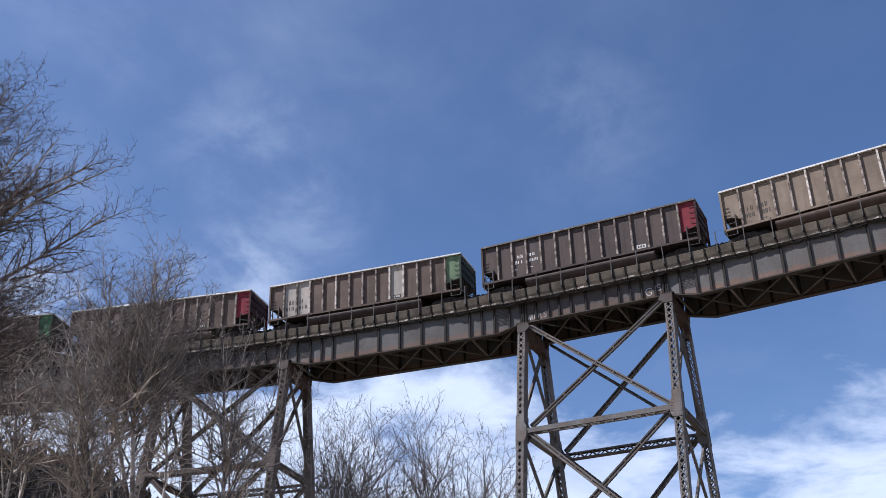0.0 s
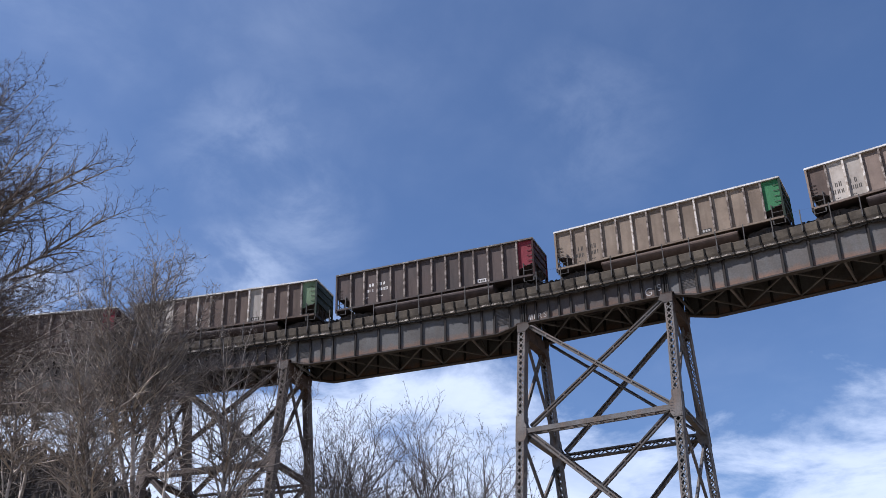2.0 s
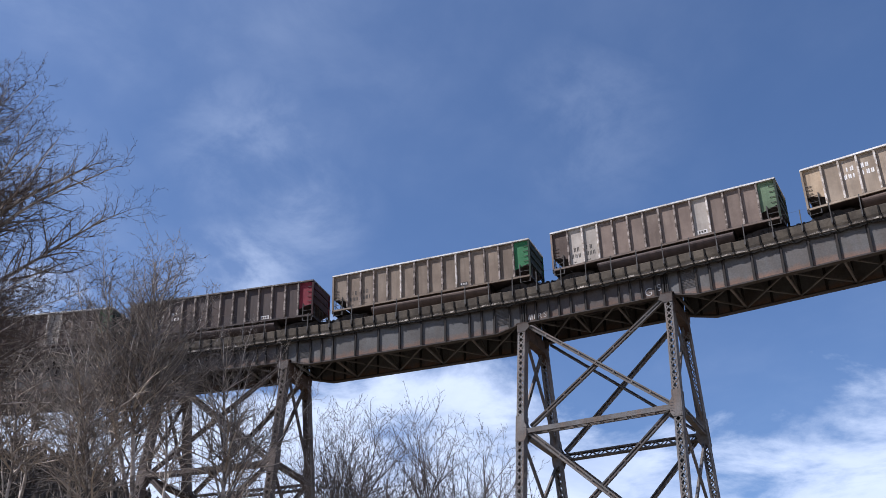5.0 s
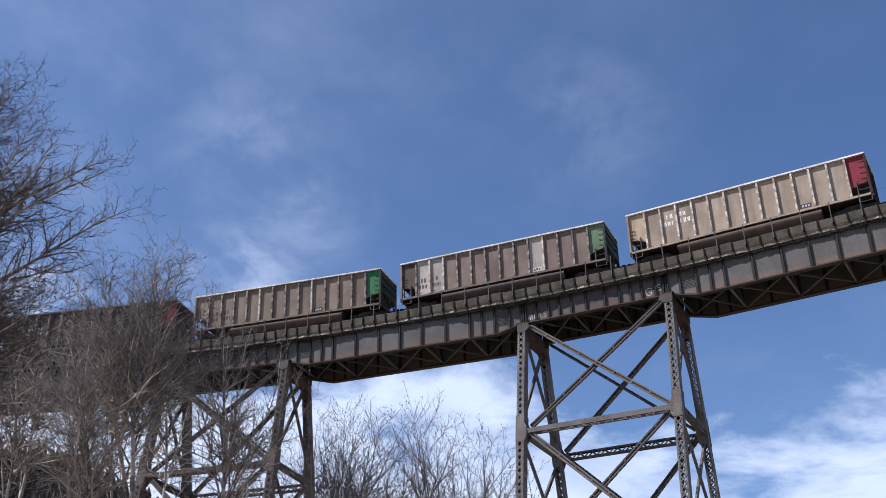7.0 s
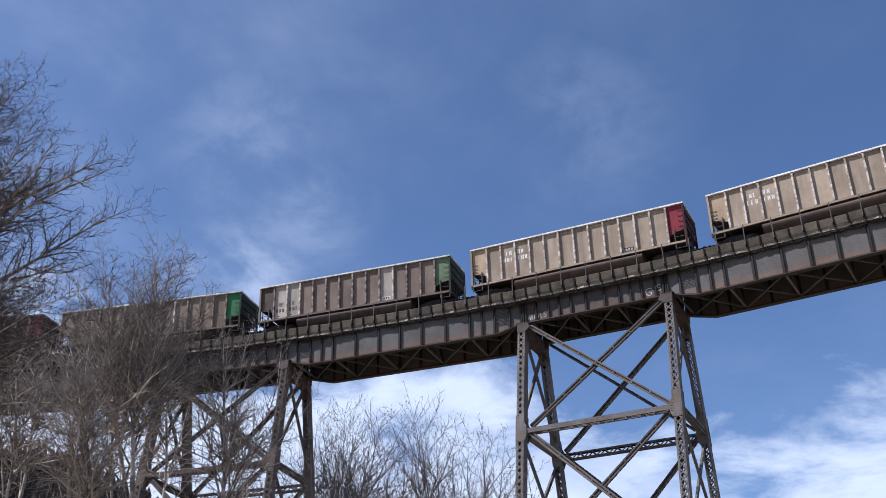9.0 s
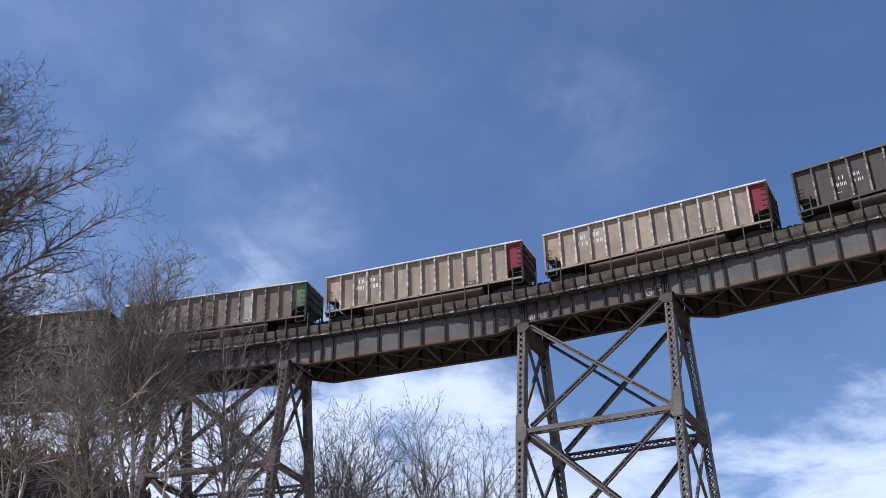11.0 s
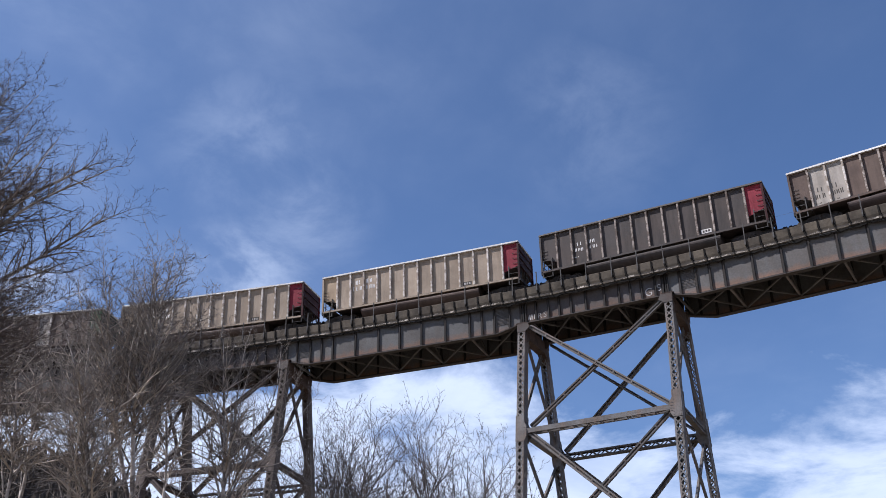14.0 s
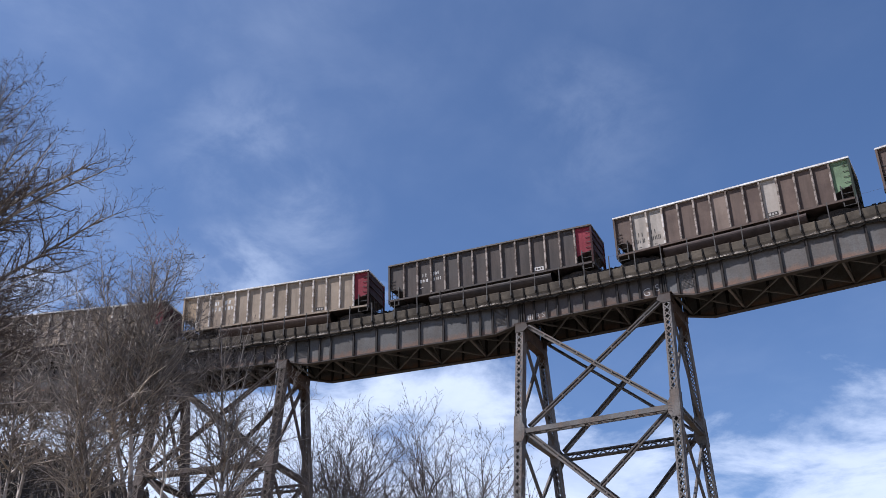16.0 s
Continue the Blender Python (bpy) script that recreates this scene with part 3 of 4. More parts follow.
            part("cable", sweep([(y - 0.003, z - 0.003), (y + 0.003, z - 0.003), (y + 0.003, z + 0.003), (y - 0.003, z + 0.003)], DECK_FROM, DECK_TO, PANEL), M["post"], rail)
    way = thing("railway_track", Matrix(), "rusty steel rails on dark wooden ties in ballast", "railway track", kind="structure")
    for sg in (-1, 1):
        y = sg * 0.7525
        part("rail", sweep([(y - 0.07, -0.17), (y + 0.07, -0.17), (y + 0.035, -0.04), (y + 0.035, 0), (y - 0.035, 0), (y - 0.035, -0.04)], DECK_FROM - 70, DECK_TO, 2.0, CANT), M["rail"], way)
    ties = Buf()
    s = DECK_FROM - 70
    while s < DECK_TO - 0.3:
        m = on_track(s)
        ties.hexa([m @ Vector(p) for p in ((-0.11, -1.3, -0.36), (0.11, -1.3, -0.36), (0.11, 1.3, -0.36), (-0.11, 1.3, -0.36), (-0.11, -1.3, -0.17), (0.11, -1.3, -0.17), (0.11, 1.3, -0.17), (-0.11, 1.3, -0.17))])
        s += 0.55
    tagged(part("ties", ties, M["tie"], way), kind="stuff")


build_deck()


# ---------------------------------------------------------------- coal gondolas
HALF, SIDE, ROOF, SILL = 7.25, 1.586, 3.756, 1.11
END_BAY = 1.15
MID_BAY = (2 * HALF - 2 * END_BAY) / 12
POSTS = [-HALF + END_BAY + MID_BAY * i for i in range(13)]
CUT = 2.02         # foot of the end bays' sheets


def steel(name, base, dust, amount=0.75, rough=0.72):
    return surface(name, base, dust, rough, 0, 0.55, 7, amount, (2.2, 2.2, 0.30), tuple(c * 0.55 for c in base), 0.10, grit=0.35)


PAINT = {
    "beige": steel("dusty beige car side", (0.370, 0.296, 0.222), (0.258, 0.202, 0.149)),
    "taupe": steel("dusty taupe car side", (0.208, 0.157, 0.126), (0.142, 0.106, 0.087)),
    "brown": steel("grimy brown car side", (0.126, 0.088, 0.069), (0.081, 0.057, 0.049)),
    "dark": steel("coal-black car side", (0.067, 0.051, 0.047), (0.099, 0.071, 0.062)),
    "slate": steel("slate car side", (0.064, 0.054, 0.050), (0.095, 0.075, 0.065)),
    "pale": steel("bare pale panel", (0.420, 0.378, 0.331), (0.304, 0.262, 0.221), 0.6),
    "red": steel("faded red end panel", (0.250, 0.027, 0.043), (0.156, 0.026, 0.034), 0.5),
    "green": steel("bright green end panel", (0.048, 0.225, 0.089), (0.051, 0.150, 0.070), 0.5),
    "moss": steel("dull green end panel", (0.156, 0.231, 0.131), (0.081, 0.106, 0.069), 0.6),
    # darker copies of the end paints: shade on the end walls put into the colour
    "red_end": steel("red end sheet with shade in the paint", (0.047, 0.009, 0.009), (0.025, 0.011, 0.011), 0.8),
    "green_end": steel("green end sheet with shade in the paint", (0.013, 0.032, 0.017), (0.015, 0.021, 0.015), 0.8),
    "moss_end": steel("dull green end sheet with shade in the paint", (0.02, 0.034, 0.022), (0.02, 0.025, 0.02), 0.8),
    "fawn": steel("dusty fawn car side", (0.236, 0.183, 0.136), (0.164, 0.124, 0.093)),
    "tan": steel("sun-bleached tan end bay", (0.426, 0.321, 0.213), (0.311, 0.225, 0.150), 0.7),
    "rib_light": surface("worn light post", (0.62, 0.57, 0.51), (0.3, 0.25, 0.2), 0.75, 0, 3.2, 14, 1.0, bump=0.2, lo=0.44, hi=0.56),
    "rib_mid": surface("worn grey post", (0.34, 0.29, 0.25), (0.11, 0.085, 0.07), 0.75, 0, 3.2, 14, 1.0, bump=0.2, lo=0.44, hi=0.56),
    "rib_dark": surface("worn dark post", (0.17, 0.13, 0.11), (0.07, 0.055, 0.048), 0.75, 0, 3.2, 14, 1.0, bump=0.2, lo=0.44, hi=0.56),
    "chord": surface("pale worn top chord", (0.78, 0.77, 0.75), (0.5, 0.47, 0.44), 0.6, 0, 0.9, 8, 0.8),
    "chord_dark": surface("dark top chord", (0.112, 0.098, 0.087), (0.336, 0.322, 0.308), 0.6, 0, 1.4, 8, 0.8, lo=0.56, hi=0.62),
}
MESHES = {}


def shared(key, material, make):
    k = (key, material.name)
    if k not in MESHES:
        MESHES[k] = make().mesh(key, material)
    return MESHES[k]


def side_sheet(x0, x1, first, last):
    """One bay of side sheet, slightly dished inwards, cut away at the foot of an end bay."""
    b = Buf()
    foot0 = CUT + 0.02 if first else (1.64 if last else SILL)
    foot1 = 1.64 if first else (CUT + 0.02 if last else SILL)
    yo = -SIDE + 0.125
    b.prism([(x0, yo, foot0), (x1, yo, foot1), (x1, yo, ROOF - 0.1), (x0, yo, ROOF - 0.1)], (0, 0.02, 0))
    return b


def wheelset():
    b = Buf()
    b.tube([Vector((0, -1.1, 0)), Vector((0, 1.1, 0))], [0.08, 0.08], 8)
    for sg in (-1, 1):
        ys = [0.665, 0.685, 0.70, 0.80, 0.81]
        rs = [0.47, 0.49, 0.457, 0.45, 0.38]
        b.tube([Vector((0, sg * y, 0)) for y in ys], rs, 20)
        for k in range(3):
            a = 2 * math.pi * k / 3
            b.box(0.2 * math.cos(a) - 0.04, 0.2 * math.cos(a) + 0.04, sg * 0.82 - 0.012, sg * 0.82 + 0.012, 0.2 * math.sin(a) - 0.04, 0.2 * math.sin(a) + 0.04)
    return b


def truck_frame():
    b = Buf()
    for sg in (-1, 1):
        y = sg * 1.0
        ring = [(-1.15, 0.40), (-1.15, 0.60), (-0.75, 0.66), (-0.42, 0.83), (0.42, 0.83), (0.75, 0.66), (1.15, 0.60), (1.15, 0.40), (0.72, 0.40), (0.40, 0.24), (-0.40, 0.24), (-0.72, 0.40)]
        b.prism([(x, y - 0.08, z) for x, z in ring], (0, 0.16, 0))
        for x in (-0.16, 0.0, 0.16):
            b.tube([Vector((x, y - sg * -0.11, 0.30)), Vector((x, y - sg * -0.11, 0.62))], [0.07, 0.07], 8)
        for x in (-0.889, 0.889):
            b.box(x - 0.14, x + 0.14, y - 0.13, y + 0.13, 0.36, 0.62)
    b.box(-0.2, 0.2, -1.15, 1.15, 0.52, 0.80)
    return b


def tub(sg):
    """One of the two round-bellied tubs that hang between the trucks."""
    b = Buf()
    ring = [(0.12, SILL + 0.02), (0.14, SILL - 0.30)]
    ring += [(0.85 - 0.71 * math.cos(a), SILL - 0.32 - 0.47 * math.sin(a)) for a in [math.pi * k / 16 for k in range(1, 16)]]
    ring += [(0.85 + 0.71 * math.cos(a), SILL - 0.32 + 0.26 * math.sin(a)) for a in [math.pi / 2 * k / 5 for k in range(4)]] + [(1.3, SILL + 0.02)]
    b.prism([(-4.25, sg * y, z) for y, z in ring], (8.6, 0, 0))
    for x in (-4.25, 4.32):
        b.prism([(x, sg * (0.78 + (y - 0.78) * 1.03), SILL + (z - SILL) * 1.02) for y, z in ring], (0.03, 0, 0))
    return b


def gondola(look_of):
    """look_of: side, end, post, chord, light (bay: paint), bright (post numbers), mark (paint of the lettering)."""
    p = look_of
    car = thing("coal_gondola", Matrix(), p["label"], "freight car", "cars of the coal train")
    black = M["black"]
    for sg in (-1, 1):
        edge = [-HALF, *POSTS, HALF]
        turn = Matrix() if sg < 0 else Matrix.Rotation(math.pi, 4, "Z")
        for i in range(14):
            j = i if sg < 0 else 13 - i
            paint = p["end"] if j == 13 else p["light"].get(j, p["side"])
            key = "side_panel_a" if i == 0 else "side_panel_b" if i == 13 else "side_panel"
            mat = PAINT[paint]
            if key == "side_panel":
                me = shared(key, mat, lambda: side_sheet(-MID_BAY / 2, MID_BAY / 2, False, False))
                o = part("side_panel", me, None, car)
                o.matrix_basis = turn @ pose((edge[i] + edge[i + 1]) / 2, 0, 0)
            else:
                me = shared(key, mat, lambda: side_sheet(edge[i], edge[i + 1], i == 0, i == 13))
                o = part("side_panel", me, None, car)
                o.matrix_basis = turn
            if j == 13 and sg < 0:
                o["label"] = p["end_label"]
            elif j in p["light"]:
                o["label"] = "paler panel"
        for i, x in enumerate(POSTS):
            mat = PAINT["rib_light" if i in p["bright"] else p["post"]]
            me = shared("side_post", mat, lambda: Buf().prism([(-0.07, -SIDE + 0.125, SILL + 0.02), (-0.055, -SIDE, SILL + 0.06), (0.055, -SIDE, SILL + 0.06), (0.07, -SIDE + 0.125, SILL + 0.02)], (0, 0, ROOF - SILL - 0.13)))
            part("side_post", me, None, car).matrix_basis = turn @ pose(x, 0, 0)
        cm = PAINT[p["chord"]]
        part("top_chord", shared("top_chord", cm, lambda: Buf().box(-HALF, HALF, -SIDE - 0.03, -SIDE + 0.13, ROOF - 0.10, ROOF)), None, car).matrix_basis = turn
        part("side_sill", shared("side_sill", PAINT[p["side"]], lambda: Buf().box(-HALF + 0.1, HALF - 0.1, -SIDE - 0.005, -SIDE + 0.1, SILL - 0.09, SILL + 0.03)), None, car).matrix_basis = turn
        part("tub", shared("tub_near", PAINT[p["tub"]], lambda: tub(-1)), None, car, "round-bellied tub").matrix_basis = turn
        # step ladder and grab irons at both ends of the side
        for e in (-1, 1):
            def ladder():
                b = Buf()
                for x in (-0.3, 0.36):
                    b.box(x * e - 0.03, x * e + 0.03, -SIDE + 0.03, -SIDE + 0.1, SILL - 0.42, CUT)
                for k in range(4):
                    z = SILL - 0.40 + k * 0.38
                    b.box(min(-0.3 * e, 0.36 * e), max(-0.3 * e, 0.36 * e), -SIDE + 0.02, -SIDE + 0.05, z - 0.014, z + 0.014)
                return b
            o = part("ladder", shared("ladder_a" if e > 0 else "ladder_b", M["post"], ladder), None, car)
            o.matrix_basis = turn @ pose(e * (HALF - 0.45), 0, 0)

            def iron():
                b = Buf().box(-0.19, 0.19, -SIDE + 0.08, -SIDE + 0.10, -0.014, 0.014)
                for x in (-0.18, 0.18):
                    b.box(x - 0.01, x + 0.01, -SIDE + 0.095, -SIDE + 0.13, -0.01, 0.01)
                return b
            for k in range(4 if e > 0 else 3):
                z = 2.2 + k * 0.36 if e > 0 else 2.08 + k * 0.24
                part("grab_iron", shared("grab_iron", M["post"], iron), None, car).matrix_basis = turn @ pose(e * (HALF - 0.45 + 0.19), 0, z)
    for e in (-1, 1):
        # the trailing wall takes the end paint's copy with shade in its colour
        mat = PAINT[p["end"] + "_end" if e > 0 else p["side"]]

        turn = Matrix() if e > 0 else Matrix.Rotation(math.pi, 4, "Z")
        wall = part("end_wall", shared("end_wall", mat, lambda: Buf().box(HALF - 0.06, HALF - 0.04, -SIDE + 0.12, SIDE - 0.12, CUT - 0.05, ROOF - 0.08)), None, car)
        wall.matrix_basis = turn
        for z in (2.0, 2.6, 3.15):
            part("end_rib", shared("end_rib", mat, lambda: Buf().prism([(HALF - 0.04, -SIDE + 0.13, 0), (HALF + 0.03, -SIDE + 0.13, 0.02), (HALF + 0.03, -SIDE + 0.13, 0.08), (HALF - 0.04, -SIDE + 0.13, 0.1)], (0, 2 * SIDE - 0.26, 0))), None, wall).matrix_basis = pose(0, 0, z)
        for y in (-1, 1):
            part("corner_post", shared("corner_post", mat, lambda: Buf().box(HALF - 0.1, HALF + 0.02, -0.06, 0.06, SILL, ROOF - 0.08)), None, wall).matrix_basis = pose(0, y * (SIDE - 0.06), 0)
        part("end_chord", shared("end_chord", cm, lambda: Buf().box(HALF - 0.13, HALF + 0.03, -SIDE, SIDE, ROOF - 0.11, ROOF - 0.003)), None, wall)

        def slope():
            y, inner = -SIDE + 0.13, HALF - END_BAY - 0.04
            return Buf().prism([(HALF - 0.06, y, CUT + 0.02), (inner, y, 1.62), (inner - 0.5, y, SILL), (inner - 0.53, y, SILL + 0.03), (inner - 0.03, y, 1.66), (HALF - 0.06, y, CUT + 0.06)], (0, 2 * SIDE - 0.26, 0))
        part("slope_sheet", shared("slope_sheet", PAINT["dark"], slope), None, car).matrix_basis = turn

        def platform():
            b = Buf().box(HALF - 1.0, HALF - 0.02, -SIDE + 0.05, SIDE - 0.05, SILL - 0.12, SILL - 0.06)
            b.box(HALF - 0.12, HALF + 0.04, -SIDE + 0.02, SIDE - 0.02, SILL - 0.2, SILL + 0.02)
            for y in (-1.1, -0.35, 0.35, 1.1):
                b.box(HALF - 0.06, HALF - 0.02, y - 0.04, y + 0.04, SILL, CUT)
            b.tube([Vector((HALF + 0.02, -1.45, SILL + 0.95)), Vector((HALF + 0.02, 1.45, SILL + 0.95))], [0.02, 0.02], 6)
            b.tube([Vector((HALF + 0.02, -1.45, SILL + 0.5)), Vector((HALF + 0.02, 1.45, SILL + 0.5))], [0.02, 0.02], 6)
            return b
        part("end_platform", shared("end_platform", black, platform), None, car).matrix_basis = turn

        def coupler():
            b = Buf().box(HALF - 0.6, HALF + 0.62, -0.16, 0.16, 0.74, 1.02)
            b.prism([(HALF + 0.58, -0.22, 0.68), (HALF + 0.80, -0.20, 0.68), (HALF + 0.83, 0.02, 0.68), (HALF + 0.70, 0.17, 0.68), (HALF + 0.58, 0.2, 0.68)], (0, 0, 0.38))
            b.tube([Vector((HALF + 0.1, 0.5, 0.85)), Vector((HALF + 0.45, 0.4, 0.5)), Vector((HALF + 0.84, 0.25, 0.42))], [0.035] * 3, 6)
            return b
        part("coupler", shared("coupler", black, coupler), None, car).matrix_basis = turn
        tr = part("truck", shared("truck", black, truck_frame), None, car, "grimy four-wheel truck")
        tr.matrix_basis = pose(e * 6.1, 0, 0)
        for x in (-0.889, 0.889):
            w = part("wheelset", shared("wheelset", black, wheelset), None, tr)
            w.matrix_basis = pose(x, 0, 0.457)
    part("centre_sill", shared("centre_sill", black, lambda: Buf().box(-HALF + 0.2, HALF - 0.2, -0.2, 0.2, SILL - 0.35, SILL - 0.02)), None, car)
    part("floor", shared("floor_sheet", PAINT["dark"], lambda: Buf().box(-HALF + 1.0, HALF - 1.0, -SIDE + 0.12, SIDE - 0.12, SILL, SILL + 0.03)), None, car)

    def brake():
        b = Buf()
        ring = [Vector((-HALF - 0.12, 0.7 + 0.26 * math.cos(a), 2.75 + 0.26 * math.sin(a))) for a in [2 * math.pi * k / 14 for k in range(15)]]
        b.tube(ring, [0.02] * 15, 5)
        b.box(-HALF - 0.13, -HALF - 0.02, 0.66, 0.74, 2.71, 2.79)
        return b
    part("brake_wheel", shared("brake_wheel", black, brake), None, car)
    if p["mark"]:
        rng = random.Random(p["seed"])

        def lettering():
            """Two rows of marks, three at most to a bay, each a bar or two, and a row of small print."""
            b = Buf()
            ink, bold = p["mark"] == "ink", p["side"] == "beige"
            bays = (1, 2) if ink else (2, 3)
            rows = ((2.04, 0.33, 2), (1.60, 0.31, 3), (1.28, 0.08, 4)) if ink else ((2.78, 0.33, 2), (2.32, 0.33, 3)) if bold else ((2.42, 0.25, 2), (2.02, 0.25, 3), (1.62, 0.08, 3))
            for z, hgt, most in rows:
                for bay in bays:
                    x0 = POSTS[bay - 1] + (0.34 if bay == bays[0] and most == 2 else 0.16)
                    for k in range(most):
                        if hgt < 0.2 and rng.random() < 0.35:
                            continue
                        wide = 0.19 if bold else 0.17 if hgt > 0.2 else 0.07
                        thick = 0.075 if bold else 0.05
                        x = x0 + k * wide * 1.3
                        for u in rng.choice(((0.0, 0.095), (0.02,), (0.03, 0.115))) if hgt > 0.2 else (0.0,):
                            b.box(x + u, x + u + thick, -SIDE + 0.117, -SIDE + 0.123, z + rng.uniform(0, 0.03), z + hgt * rng.uniform(0.85, 1))
            return b
        tagged(part("lettering", lettering(), M[p["mark"]], car, "rows of worn lettering"), kind="stuff")
        b = Buf()
        x0 = POSTS[8 if p["mark"] == "ink" else 9] + 0.2
        b.box(x0, x0 + 0.62, -SIDE + 0.117, -SIDE + 0.123, 1.24, 1.50)
        o = part("stencil_box", b, M["white" if p["side"] in ("dark", "slate", "taupe") else "ink"], car, "small stencilled panel")
        b = Buf()
        for k in range(3):
            b.box(x0 + 0.08 + k * 0.17, x0 + 0.19 + k * 0.17, -SIDE + 0.112, -SIDE + 0.116, 1.30, 1.44)
        part("stencil", b, M["ink" if p["side"] in ("dark", "slate", "taupe") else "chalk"], o)
    return car


def style(label, side, end, post, chord, tub_paint, light=None, bright=(), mark="ink", seed=1):
    names = {"red": "faded red end panel", "green": "bright green end panel", "moss": "dull green end panel"}
    return dict(label=label, side=side, end=end, end_label=names[end], post=post, chord=chord, tub=tub_paint, light=light or {}, bright=set(bright), mark=mark, seed=seed)


TRAIN = {
    -4: style("grimy brown ribbed coal gondola with a dull green end", "brown", "moss", "rib_dark", "chord", "brown", seed=2),
    -3: style("dusty taupe ribbed coal gondola with a green end", "taupe", "green", "rib_mid", "chord", "taupe", seed=3),
    -2: style("grimy brown ribbed coal gondola with a faded red end", "brown", "red", "rib_mid", "chord", "brown", {2: "taupe"}, mark="white", seed=4),
    -1: style("brown ribbed coal gondola with pale rusty panels and dull green end", "brown", "moss", "rib_mid", "chord", "dark", {1: "pale", 2: "pale", 9: "pale"}, (2, 4, 8, 9), seed=5),
    0: style("coal-black ribbed coal gondola with a faded red end", "dark", "red", "rib_mid", "chord_dark", "dark", mark="white", seed=6),
    1: style("fawn ribbed coal gondola with white posts and bright green end", "fawn", "green", "rib_mid", "chord", "brown", bright=(4, 8), seed=7),
    2: style("taupe ribbed coal gondola with pale panels and a dull green end", "taupe", "moss", "rib_mid", "chord", "dark", {0: "brown", 1: "pale", 2: "pale", 9: "pale"}, (1, 2, 9), seed=8),
    3: style("dusty beige ribbed coal gondola with white lettering and red end", "beige", "red", "rib_light", "chord", "brown", {0: "tan"}, mark="white", seed=9),
    4: style("dusty beige ribbed coal gondola with smeared lettering and a red end", "beige", "red", "rib_light", "chord", "brown", {0: "tan"}, mark="white", seed=10),
    5: style("slate-black ribbed coal gondola with a faded red end", "slate", "red", "rib_mid", "chord_dark", "slate", mark="white", seed=11),
    6: style("brown ribbed coal gondola with pale panels and dull green end", "brown", "moss", "rib_mid", "chord", "dark", {1: "pale", 2: "pale", 9: "pale", 6: "taupe"}, (1, 2), seed=12),
    7: style("grimy brown ribbed coal gondola with a green end", "brown", "green", "rib_dark", "chord", "brown", seed=13),
}
START = -14.6383 - SPEED * 3.5      # where car 0 stands at 0 s
CARS = {i: gondola(p) for i, p in TRAIN.items()}


